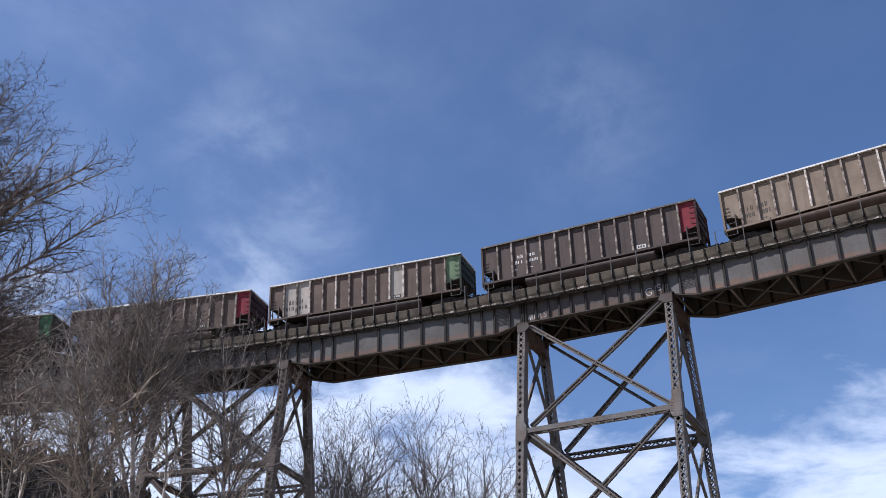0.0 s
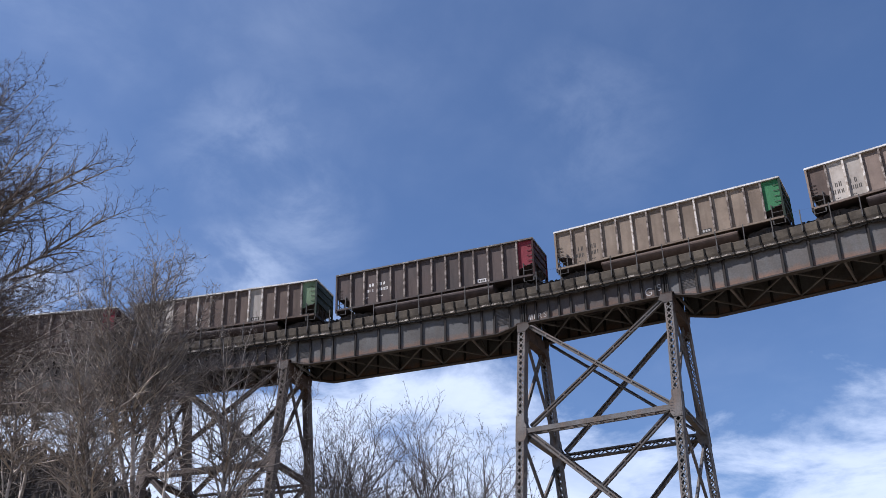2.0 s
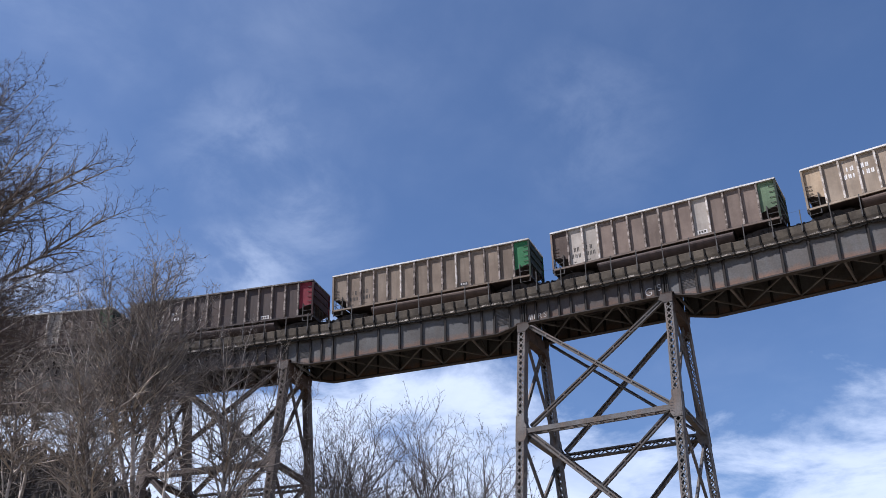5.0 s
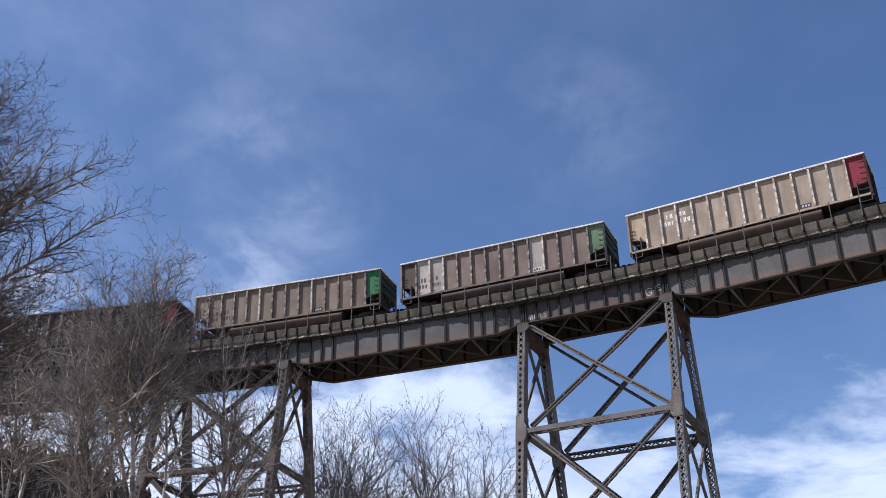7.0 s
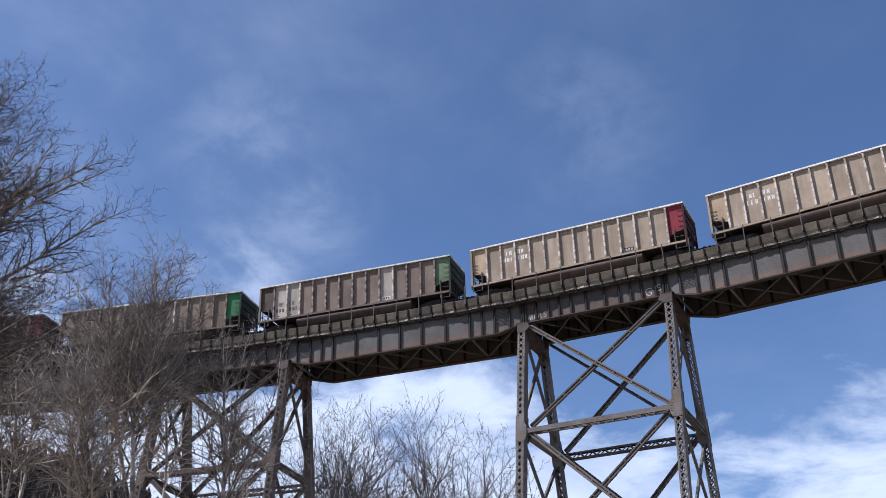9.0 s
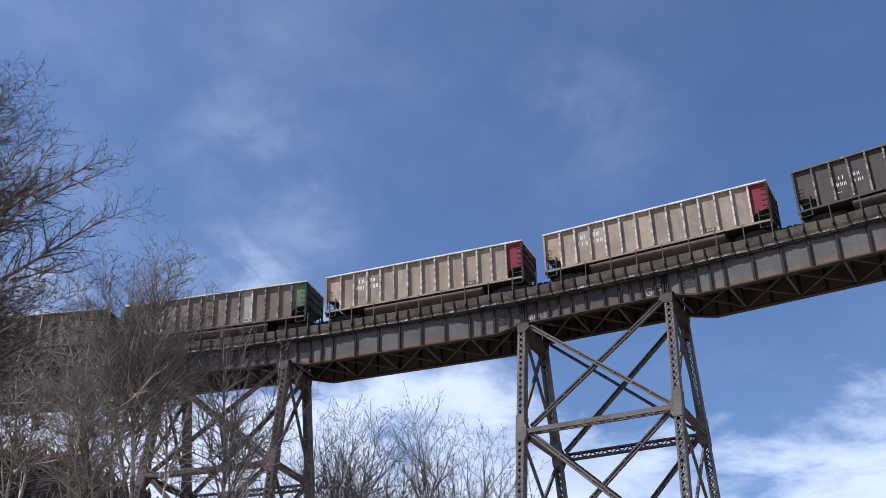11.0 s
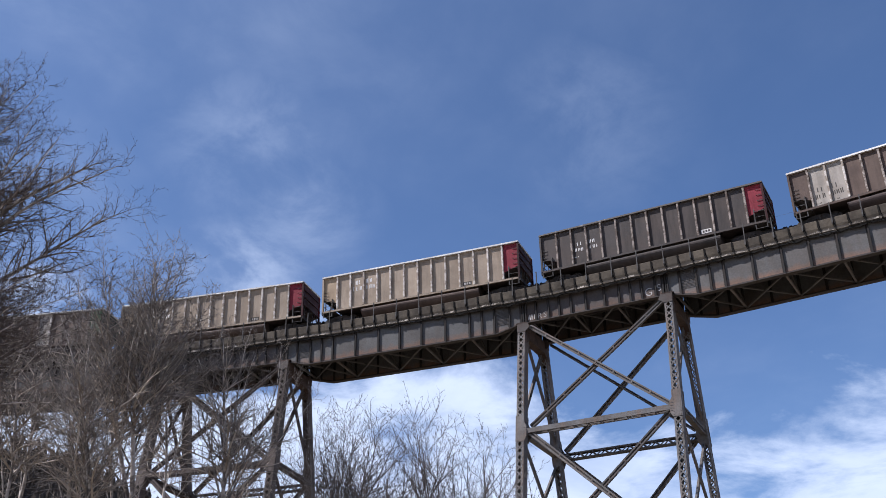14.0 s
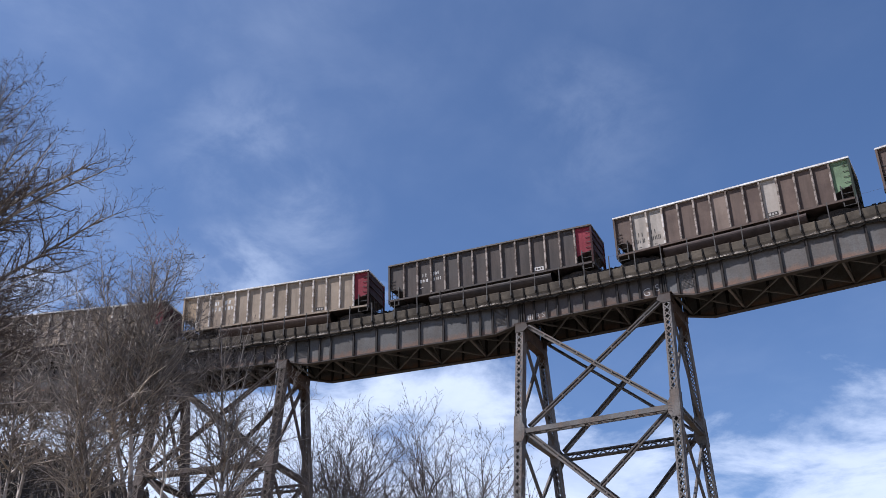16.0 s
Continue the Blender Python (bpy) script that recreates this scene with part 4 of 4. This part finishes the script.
# ---------------------------------------------------------------- trees
class Leafless:
    """A leafless tree that is grown shoot by shoot: a stem and its boughs reach for given tips, and every shoot carries finer shoots set round it in turn,
    longest near its foot, so that each bough ends in a fan of twigs."""
    STEP = (0.32, 0.20, 0.13, 0.085)
    KINK = (0.075, 0.12, 0.15, 0.16)

    def __init__(self, name, label, foot, seed, twig=0.0055, gap=0.25, spread=0.44, stout=1.0, lift=0.035, cone=(32, 58), bark=("bark", "limb", "twig"), fine=1.0):
        self.rng = random.Random(seed)
        self.twig, self.gap, self.spread, self.stout, self.lift, self.cone, self.bark, self.fine = twig, gap, spread, stout, lift, cone, bark, fine
        z = ground_height(*foot)
        self.base = Vector((foot[0], foot[1], z - 0.15))
        self.ob = thing(name, pose(*self.base), label, "tree", "bare trees by the viaduct")
        self.trunk, self.boughs, self.crown, self.arms, self.lines = Buf(), Buf(), Buf(), [], []

    def any_way(self):
        return Vector((self.rng.gauss(0, 1), self.rng.gauss(0, 1), self.rng.gauss(0, 1)))

    def skin(self, buf, pts, radii, sides):
        """A tube whose rings follow on from one another without a twist; it ends in a point."""
        i0 = len(buf.v)
        x = (pts[1] - pts[0]).orthogonal().normalized()
        for j, (p, r) in enumerate(zip(pts[:-1], radii)):
            d = (pts[j + 1] - pts[max(j - 1, 0)]).normalized()
            x = (x - d * x.dot(d)).normalized()
            y = d.cross(x)
            for k in range(sides):
                a = 2 * math.pi * k / sides
                q = p + x * (r * math.cos(a)) + y * (r * math.sin(a))
                buf.v.append((q.x, q.y, q.z))
        buf.v.append(tuple(pts[-1]))
        n = len(pts) - 1
        for j in range(n - 1):
            for k in range(sides):
                a, b = i0 + j * sides + k, i0 + j * sides + (k + 1) % sides
                buf.f.append((a, b, b + sides, a + sides))
        tip, last = i0 + n * sides, i0 + (n - 1) * sides
        buf.f += [(last + k, last + (k + 1) % sides, tip) for k in range(sides)]

    def shoot(self, p, d, length, r0, level, bare=0.12, aim=None, bow=0.0):
        rng, sky = self.rng, Vector((0, 0, 1))
        n = max(3 if level < 2 else 2, round(length / self.STEP[level]))
        step = length / n
        kink = self.KINK[level]
        pts, rad = [p], [r0]
        roll, due = rng.uniform(0, 6.28), bare * length
        drift = self.any_way() * kink * 0.5
        child_gap = (self.gap, 0.155 / self.fine, 0.115 / self.fine, 9)[level]
        young = []
        for i in range(1, n + 1):
            f = i / n
            drift = drift * 0.82 + self.any_way() * kink * 0.42
            d = d + drift
            if aim is not None:
                to = (aim - p).normalized()
                d = d * (0.93 - 0.45 * f) + to * (0.07 + 0.45 * f) + sky * bow * (0.5 - f)
            else:
                d = d + sky * self.lift * (1.0 if level < 2 else 1.8)
            d.normalize()
            p = p + d * step
            r = max(self.twig * 0.5, r0 * (1 - f) ** 0.75)
            pts.append(p)
            rad.append(r)
            while level < 3 and due < i * step:
                back = i * step - due
                due += child_gap * rng.uniform(0.55, 1.45)
                roll += 2.4 + rng.uniform(-0.7, 0.7)
                side = d.orthogonal().normalized()
                side = (side * math.cos(roll) + d.cross(side) * math.sin(roll))
                if side.z < -0.5 and rng.random() < 0.45:
                    continue
                a = radians(rng.uniform(*self.cone)) * (1.0, 0.88, 0.8)[level]
                g = (d * math.cos(a) + side * math.sin(a)).normalized()
                ratio = (self.spread, 0.46, 0.5)[level]
                ln = length * ratio * (1 - 0.82 * f) * rng.uniform(0.5, 1.15)
                ln = min(max(ln, (0.40, 0.22, 0.10)[level] * rng.uniform(0.7, 1.3)), (2.3, 1.0, 0.42)[level])
                young.append((p - d * back, g, ln, min(r * 0.8, self.twig * (0.85 + 1.5 * ln) * (self.stout if level < 2 else 1.0)), level + 1))
        for y in young:
            self.shoot(*y)
        if level == 0:
            self.arms.append(Buf())
            self.skin(self.arms[-1], pts, rad, 7)
            self.lines.append((pts, rad))
        elif r0 > self.twig * 1.7:
            self.skin(self.boughs, pts, rad, 4)
        else:
            self.skin(self.crown, pts, rad, 3)

    def stem(self, tip, radius, bare=0.35, bow=0.0, lean=(0, 0)):
        tip = Vector(tip) - self.base
        self.shoot(Vector((0, 0, 0)), (tip + Vector((*lean, 0))).normalized(), tip.length * 0.96, radius, 0, bare, tip, bow)

    def bough(self, parent, f, tip, radius=None, bare=0.15, bow=0.0, rise=0.35):
        """From a point f of the way along an earlier line to a tip."""
        pts, rad = self.lines[parent]
        i = min(len(pts) - 2, int(f * (len(pts) - 1)))
        a, tip = pts[i], Vector(tip) - self.base
        to = tip - a
        along = (pts[i + 1] - pts[i]).normalized()
        self.shoot(a, (to.normalized() + along * rise).normalized(), to.length * 0.97, radius or min(rad[i] * 0.78, 0.0075 * to.length * self.stout + 0.006, 0.030), 0, bare, tip, bow)

    def fan(self, parent, f, count, tops, wide, deep, radius, bare=0.2):
        """Some boughs that part at one height and reach tips spread over an oval crown."""
        pts, _ = self.lines[parent]
        i = min(len(pts) - 2, int(f * (len(pts) - 1)))
        a0 = self.rng.uniform(0, 6.28)
        for k in range(count):
            a = a0 + 2.4 * k
            q = math.sqrt((k + 0.6) / count)
            tip = pts[i] + self.base
            low, high = tops
            tip = Vector((tip.x + wide * q * math.cos(a), tip.y + deep * q * math.sin(a), high - (high - low) * q ** 1.6 * self.rng.uniform(0.7, 1.1)))
            self.bough(parent, f * self.rng.uniform(0.88, 1.15), tip, radius, bare, 0.06, 0.1)

    def done(self):
        ob, bark = self.ob, self.bark
        part("trunk", self.arms[0], M[bark[0]], ob, "pale grey trunk", smooth=True)
        for arm in self.arms[1:]:
            part("limb", arm, M[bark[0]], ob, smooth=True)
        tagged(part("branchwork", self.boughs, M[bark[1]], ob), "slim grey boughs", kind="stuff")
        tagged(part("crown", self.crown, M[bark[2]], ob), "fine grey-brown twigs", kind="stuff")
        return ob


def plant_trees():
    asp = "leafless aspen with a pale trunk beside the viaduct"
    # the wide cottonwood, whose limbs reach over from beside the camera's view
    t = Leafless("cottonwood_tree", "large leafless cottonwood with wide pale limbs", (-10.6, 18.9), 11, 0.0056, 0.105, 0.48, 1.2, 0.03, (34, 66), fine=1.7)
    t.stem((-11.2, 19.4, 17.4), 0.21, 0.62)
    t.bough(0, 0.56, (-7.15, 19.7, 14.65), 0.105, 0.42, 0.10)
    t.bough(1, 0.46, (-6.72, 19.4, 14.15), 0.045, 0.12, -0.05)
    t.bough(1, 0.34, (-8.96, 19.6, 15.75), 0.045, 0.15, 0.0)
    t.bough(1, 0.42, (-7.97, 18.4, 14.5), 0.036, 0.15, 0.0)
    t.bough(0, 0.55, (-6.5, 20.3, 13.7), 0.062, 0.32, 0.10)
    t.bough(0, 0.64, (-9.2, 20.5, 16.4), 0.055, 0.3, 0.05)
    t.bough(0, 0.72, (-10.45, 20.4, 17.95), 0.045, 0.3)
    t.bough(7, 0.35, (-9.4, 19.9, 17.2), 0.026, 0.15)
    t.bough(7, 0.25, (-8.85, 19.1, 16.1), 0.026, 0.2)
    t.bough(0, 0.40, (-7.6, 19.5, 9.9), 0.05, 0.4)
    t.bough(0, 0.66, (-9.6, 19.2, 15.0), 0.04, 0.25)
    t.bough(1, 0.38, (-8.5, 20.1, 14.4), 0.032, 0.15)
    t.bough(0, 0.52, (-7.5, 18.9, 11.6), 0.04, 0.3)
    t.bough(0, 0.50, (-8.2, 18.0, 10.9), 0.035, 0.3)
    t.bough(0, 0.58, (-8.6, 17.9, 12.9), 0.035, 0.3)
    t.bough(0, 0.46, (-7.7, 20.2, 10.8), 0.035, 0.3)
    for f, tip in ((0.44, (-8.9, 18.6, 10.0)), (0.48, (-8.4, 19.8, 11.2)), (0.42, (-8.2, 18.8, 9.0)), (0.50, (-9.0, 20.4, 12.0)), (0.38, (-8.8, 19.8, 8.6)), (0.36, (-8.0, 19.0, 7.6)), (0.45, (-7.2, 19.6, 10.3)), (0.49, (-8.0, 18.6, 11.0)), (0.47, (-8.6, 17.8, 10.3)), (0.51, (-7.0, 20.4, 11.9)), (0.46, (-9.2, 19.6, 10.9)), (0.50, (-8.0, 18.1, 11.2)), (0.52, (-8.2, 19.5, 11.5)), (0.53, (-7.3, 18.0, 11.1)),
                   (0.48, (-7.6, 18.8, 11.0)), (0.46, (-7.6, 17.2, 9.9)), (0.44, (-8.1, 19.0, 10.6)), (0.50, (-7.3, 18.4, 10.4)), (0.42, (-8.3, 17.8, 9.8)), (0.45, (-8.4, 19.5, 10.2))):
        t.bough(0, f, tip, 0.028, 0.2)
    t.done()
    # aspens in front of the line
    t = Leafless("aspen_tree", asp, (-9.45, 28.5), 21, 0.0086, 0.12, 0.44, 1.1, cone=(36, 66), lift=0.02, bark=("bark", "bough", "spray"), fine=1.3)
    t.stem((-10.25, 28.2, 16.7), 0.12, 0.68)
    t.bough(0, 0.72, (-8.9, 28.0, 15.9))
    for f, tip in ((0.60, (-12.3, 27.6, 13.3)), (0.80, (-9.6, 28.6, 16.4)), (0.70, (-11.9, 29.0, 14.7)), (0.62, (-7.9, 28.4, 13.0)), (0.68, (-8.5, 27.5, 14.3)), (0.72, (-11.0, 27.0, 15.5)), (0.78, (-10.9, 28.9, 16.6)), (0.82, (-10.2, 27.6, 16.9))):
        t.bough(0, f, tip, rise=0.05, bow=0.08)
    t.done()
    t = Leafless("aspen_tree", asp, (-9.1, 29.0), 22, 0.0086, 0.12, 0.44, 1.1, cone=(36, 66), lift=0.02, bark=("bark", "bough", "spray"), fine=1.3)
    t.stem((-8.75, 28.7, 17.7), 0.13, 0.66)
    t.bough(0, 0.72, (-7.9, 28.9, 17.0))
    t.bough(0, 0.68, (-7.25, 29.1, 16.0))
    for f, tip in ((0.76, (-9.9, 29.2, 16.7)), (0.80, (-8.2, 28.3, 17.1)), (0.60, (-11.3, 29.8, 13.0)), (0.62, (-6.5, 28.4, 13.1)), (0.66, (-6.1, 29.8, 14.3)), (0.68, (-10.9, 28.4, 15.0)), (0.70, (-7.3, 27.6, 14.9)), (0.82, (-9.3, 29.0, 17.3)), (0.78, (-7.7, 28.2, 16.5)), (0.74, (-7.0, 29.2, 15.8))):
        t.bough(0, f, tip, rise=0.05, bow=0.08)
    t.bough(0, 0.64, (-7.2, 28.0, 14.2))
    t.bough(0, 0.66, (-6.5, 29.6, 14.4))
    t.done()
    t = Leafless("aspen_tree", asp, (-10.2, 26.0), 23, 0.0076, 0.125, 0.42, 1.1, cone=(36, 66), lift=0.02, bark=("bark", "bough", "spray"), fine=1.3)
    t.stem((-10.9, 25.8, 14.6), 0.11, 0.6)
    t.bough(0, 0.55, (-9.4, 25.6, 13.9))
    t.bough(0, 0.50, (-11.8, 25.4, 13.6))
    t.done()
    t = Leafless("aspen_tree", asp, (-6.55, 29.3), 24, 0.0078, 0.125, 0.42, 1.1, cone=(36, 66), bark=("bark", "bough", "spray"), fine=1.2)
    t.stem((-6.8, 29.2, 15.0), 0.12, 0.66)
    t.bough(0, 0.66, (-5.8, 29.4, 14.9))
    t.bough(0, 0.62, (-5.0, 29.6, 14.3))
    t.bough(0, 0.60, (-3.75, 29.8, 12.5), None, 0.35)
    for f, tip in ((0.64, (-7.9, 29.0, 13.8)), (0.68, (-5.4, 28.8, 13.6)), (0.62, (-4.4, 29.6, 13.4)), (0.72, (-7.3, 28.6, 14.7))):
        t.bough(0, f, tip, rise=0.05, bow=0.05)
    t.done()
    # more of them farther in: foot, top, half width of the crown, girth
    for (x, y), top, wide, girth, seed in (((-13.6, 31.5), 17.6, 2.2, 0.12, 32), ((-12.4, 34.0), 18.0, 2.2, 0.12, 33), ((-15.6, 34.5), 17.8, 2.4, 0.12, 34),
                                           ((-11.0, 37.5), 19.0, 2.0, 0.10, 35), ((-12.4, 28.6), 16.4, 2.2, 0.10, 37), ((-12.0, 25.4), 14.6, 2.4, 0.10, 39), ((-11.3, 31.0), 16.6, 2.0, 0.10, 40), ((-7.4, 34.5), 15.6, 1.7, 0.10, 38)):
        t = Leafless("aspen_tree", asp, (x, y), seed, 0.0094, 0.16, 0.36, 1.1, cone=(38, 72), lift=0.02, bark=("bark", "bough", "spray"), fine=1.15)
        t.stem((x - 0.3, y, top), girth, 0.66)
        t.fan(0, 0.68, 8, (top - 5.4, top - 0.6), wide * 1.5, wide * 1.2, 0.024)
        t.done()
    # lower, many-stemmed growth along the foot of the slope
    low = "low leafless thicket tree with many grey stems"
    for (x, y), top, wide, seed in (((-10.6, 24.2), 6.6, 2.0, 41), ((-9.2, 25.0), 6.2, 1.7, 42), ((-12.6, 27.0), 8.2, 2.2, 44),
                                    ((-5.5, 30.8), 8.8, 1.8, 47), ((-13.8, 29.0), 9.2, 2.2, 49)):
        t = Leafless("thicket_tree", low, (x, y), seed, 0.0064, 0.21, 0.46, 1.0, 0.02, (36, 70), bark=("bark", "bough", "spray"), fine=1.15)
        t.stem((x + 0.2, y, top), 0.06, 0.3)
        t.fan(0, 0.4, 5, (top - 3.4, top - 0.3), wide * 1.3, wide, 0.024)
        t.done()
    # young trees against the clouds: foot, tips of the main stems, girth
    shrub = "slender leafless tree with upright grey branches"
    for (x, y), tips, seed in (((-2.05, 29.9), ((-2.3, 30.0, 12.5), (-3.1, 30.2, 12.0), (-1.7, 29.4, 12.0), (-2.7, 29.3, 12.1), (-1.3, 30.4, 11.4)), 51),
                               ((-0.75, 30.2), ((-0.9, 30.1, 12.5), (-1.2, 29.8, 12.4), (-0.35, 30.4, 12.0), (0.15, 30.0, 11.1), (-1.7, 30.6, 11.0)), 52),
                               ((1.25, 30.2), ((1.3, 30.0, 11.5), (0.75, 30.2, 11.2), (1.85, 29.8, 11.3), (2.35, 30.4, 10.6)), 53),
                               ((-3.5, 30.4), ((-3.8, 30.2, 12.3), (-3.1, 30.4, 12.3), (-4.4, 30.0, 11.6), (-2.6, 30.8, 11.6)), 54),
                               ((0.1, 32.6), ((0.1, 32.6, 10.9), (-0.7, 32.4, 11.2), (0.8, 32.8, 10.5)), 55),
                               ((-2.9, 33.0), ((-2.9, 33.0, 12.5), (-3.7, 32.8, 12.1), (-2.1, 33.2, 12.2)), 56),
                               ((-4.9, 33.4), ((-4.9, 33.2, 12.3), (-5.6, 33.2, 11.7), (-4.2, 33.6, 12.1)), 57),
                               ((-1.5, 28.2), ((-1.6, 28.2, 10.3), (-2.3, 28.0, 10.2), (-0.8, 28.3, 10.2)), 58),
                               ((2.2, 32.8), ((2.2, 32.6, 10.6), (1.5, 32.8, 10.8), (2.9, 33.0, 10.0)), 59),
                               ((-3.0, 28.0), ((-3.1, 28.0, 10.2), (-3.8, 27.8, 9.9), (-2.3, 28.2, 9.9)), 60)):
        t = Leafless("young_tree", shrub, (x, y), seed, 0.0090, 0.21, 0.60, 1.6, 0.06, (36, 60), ("osier", "osier", "osier"), 0.85)
        t.stem(tips[0], 0.075, 0.5)
        for k, tip in enumerate(tips[1:]):
            t.bough(0, 0.36 + 0.05 * k, tip, 0.036, 0.25, -0.12, -0.2)
            t.bough(k + 1, 0.4, Vector(tip) + Vector((0.6 if k % 2 else -0.6, -0.3, -0.45)), 0.022, 0.15, 0.0, 0.3)
        t.done()


plant_trees()


def far_woods():
    rng = random.Random(3)
    b = Buf()
    for _ in range(1500):
        az, d = radians(rng.uniform(-38, -7)), rng.uniform(128, 195)
        x, y = d * math.sin(az), d * math.cos(az)
        z, h = ground_height(x, y), (5.4 + 0.6 * max(0, math.degrees(az) + 24)) * rng.uniform(0.5, 1.25)
        b.tube([Vector((x, y, z - 0.5)), Vector((x, y, z + h * 0.9))], [0.2, 0.03], 5)
        for k in range(9):
            f = 0.14 + 0.84 * k / 9
            r = h * 0.24 * (1.05 - f) * rng.uniform(0.85, 1.15)
            i = len(b.v)
            b.v.append((x, y, z + h * min(1.0, f + 0.17)))
            m = 14
            for j in range(m):
                a = 2 * math.pi * j / m + k
                rr = r * (1 if j % 2 else 0.5) * rng.uniform(0.8, 1.2)
                b.v.append((x + rr * math.cos(a), y + rr * math.sin(a), z + h * f - rr * 0.25))
            b.f += [(i, i + 1 + j, i + 1 + (j + 1) % m) for j in range(m)]
    tagged(part("far_woods", b, M["spruce"]), "dark spruce woods on the hillside beyond the viaduct", "woods", kind="stuff")


far_woods()


# ---------------------------------------------------------------- what moves
def motions():
    for i, car in CARS.items():
        rows = []
        for k in range(17):
            s = START + i * CAR_PITCH + SPEED * k
            a, b = track(s - 5.8), track(s + 5.8)
            m = seat(a, b, cant=CANT)
            m.translation = (a + b) / 2
            rows.append((float(k), m))
        walk(car, rows)
        for tr in [o for o in car.children if o.name.startswith("truck")]:
            for w in tr.children:
                x = w.location.x
                turn = math.degrees(SPEED * 0.1 / 0.457)
                walk(w, [(k * 0.1, pose(x, 0, 0.457, 0, turn * k, 0)) for k in range(161)])


motions()
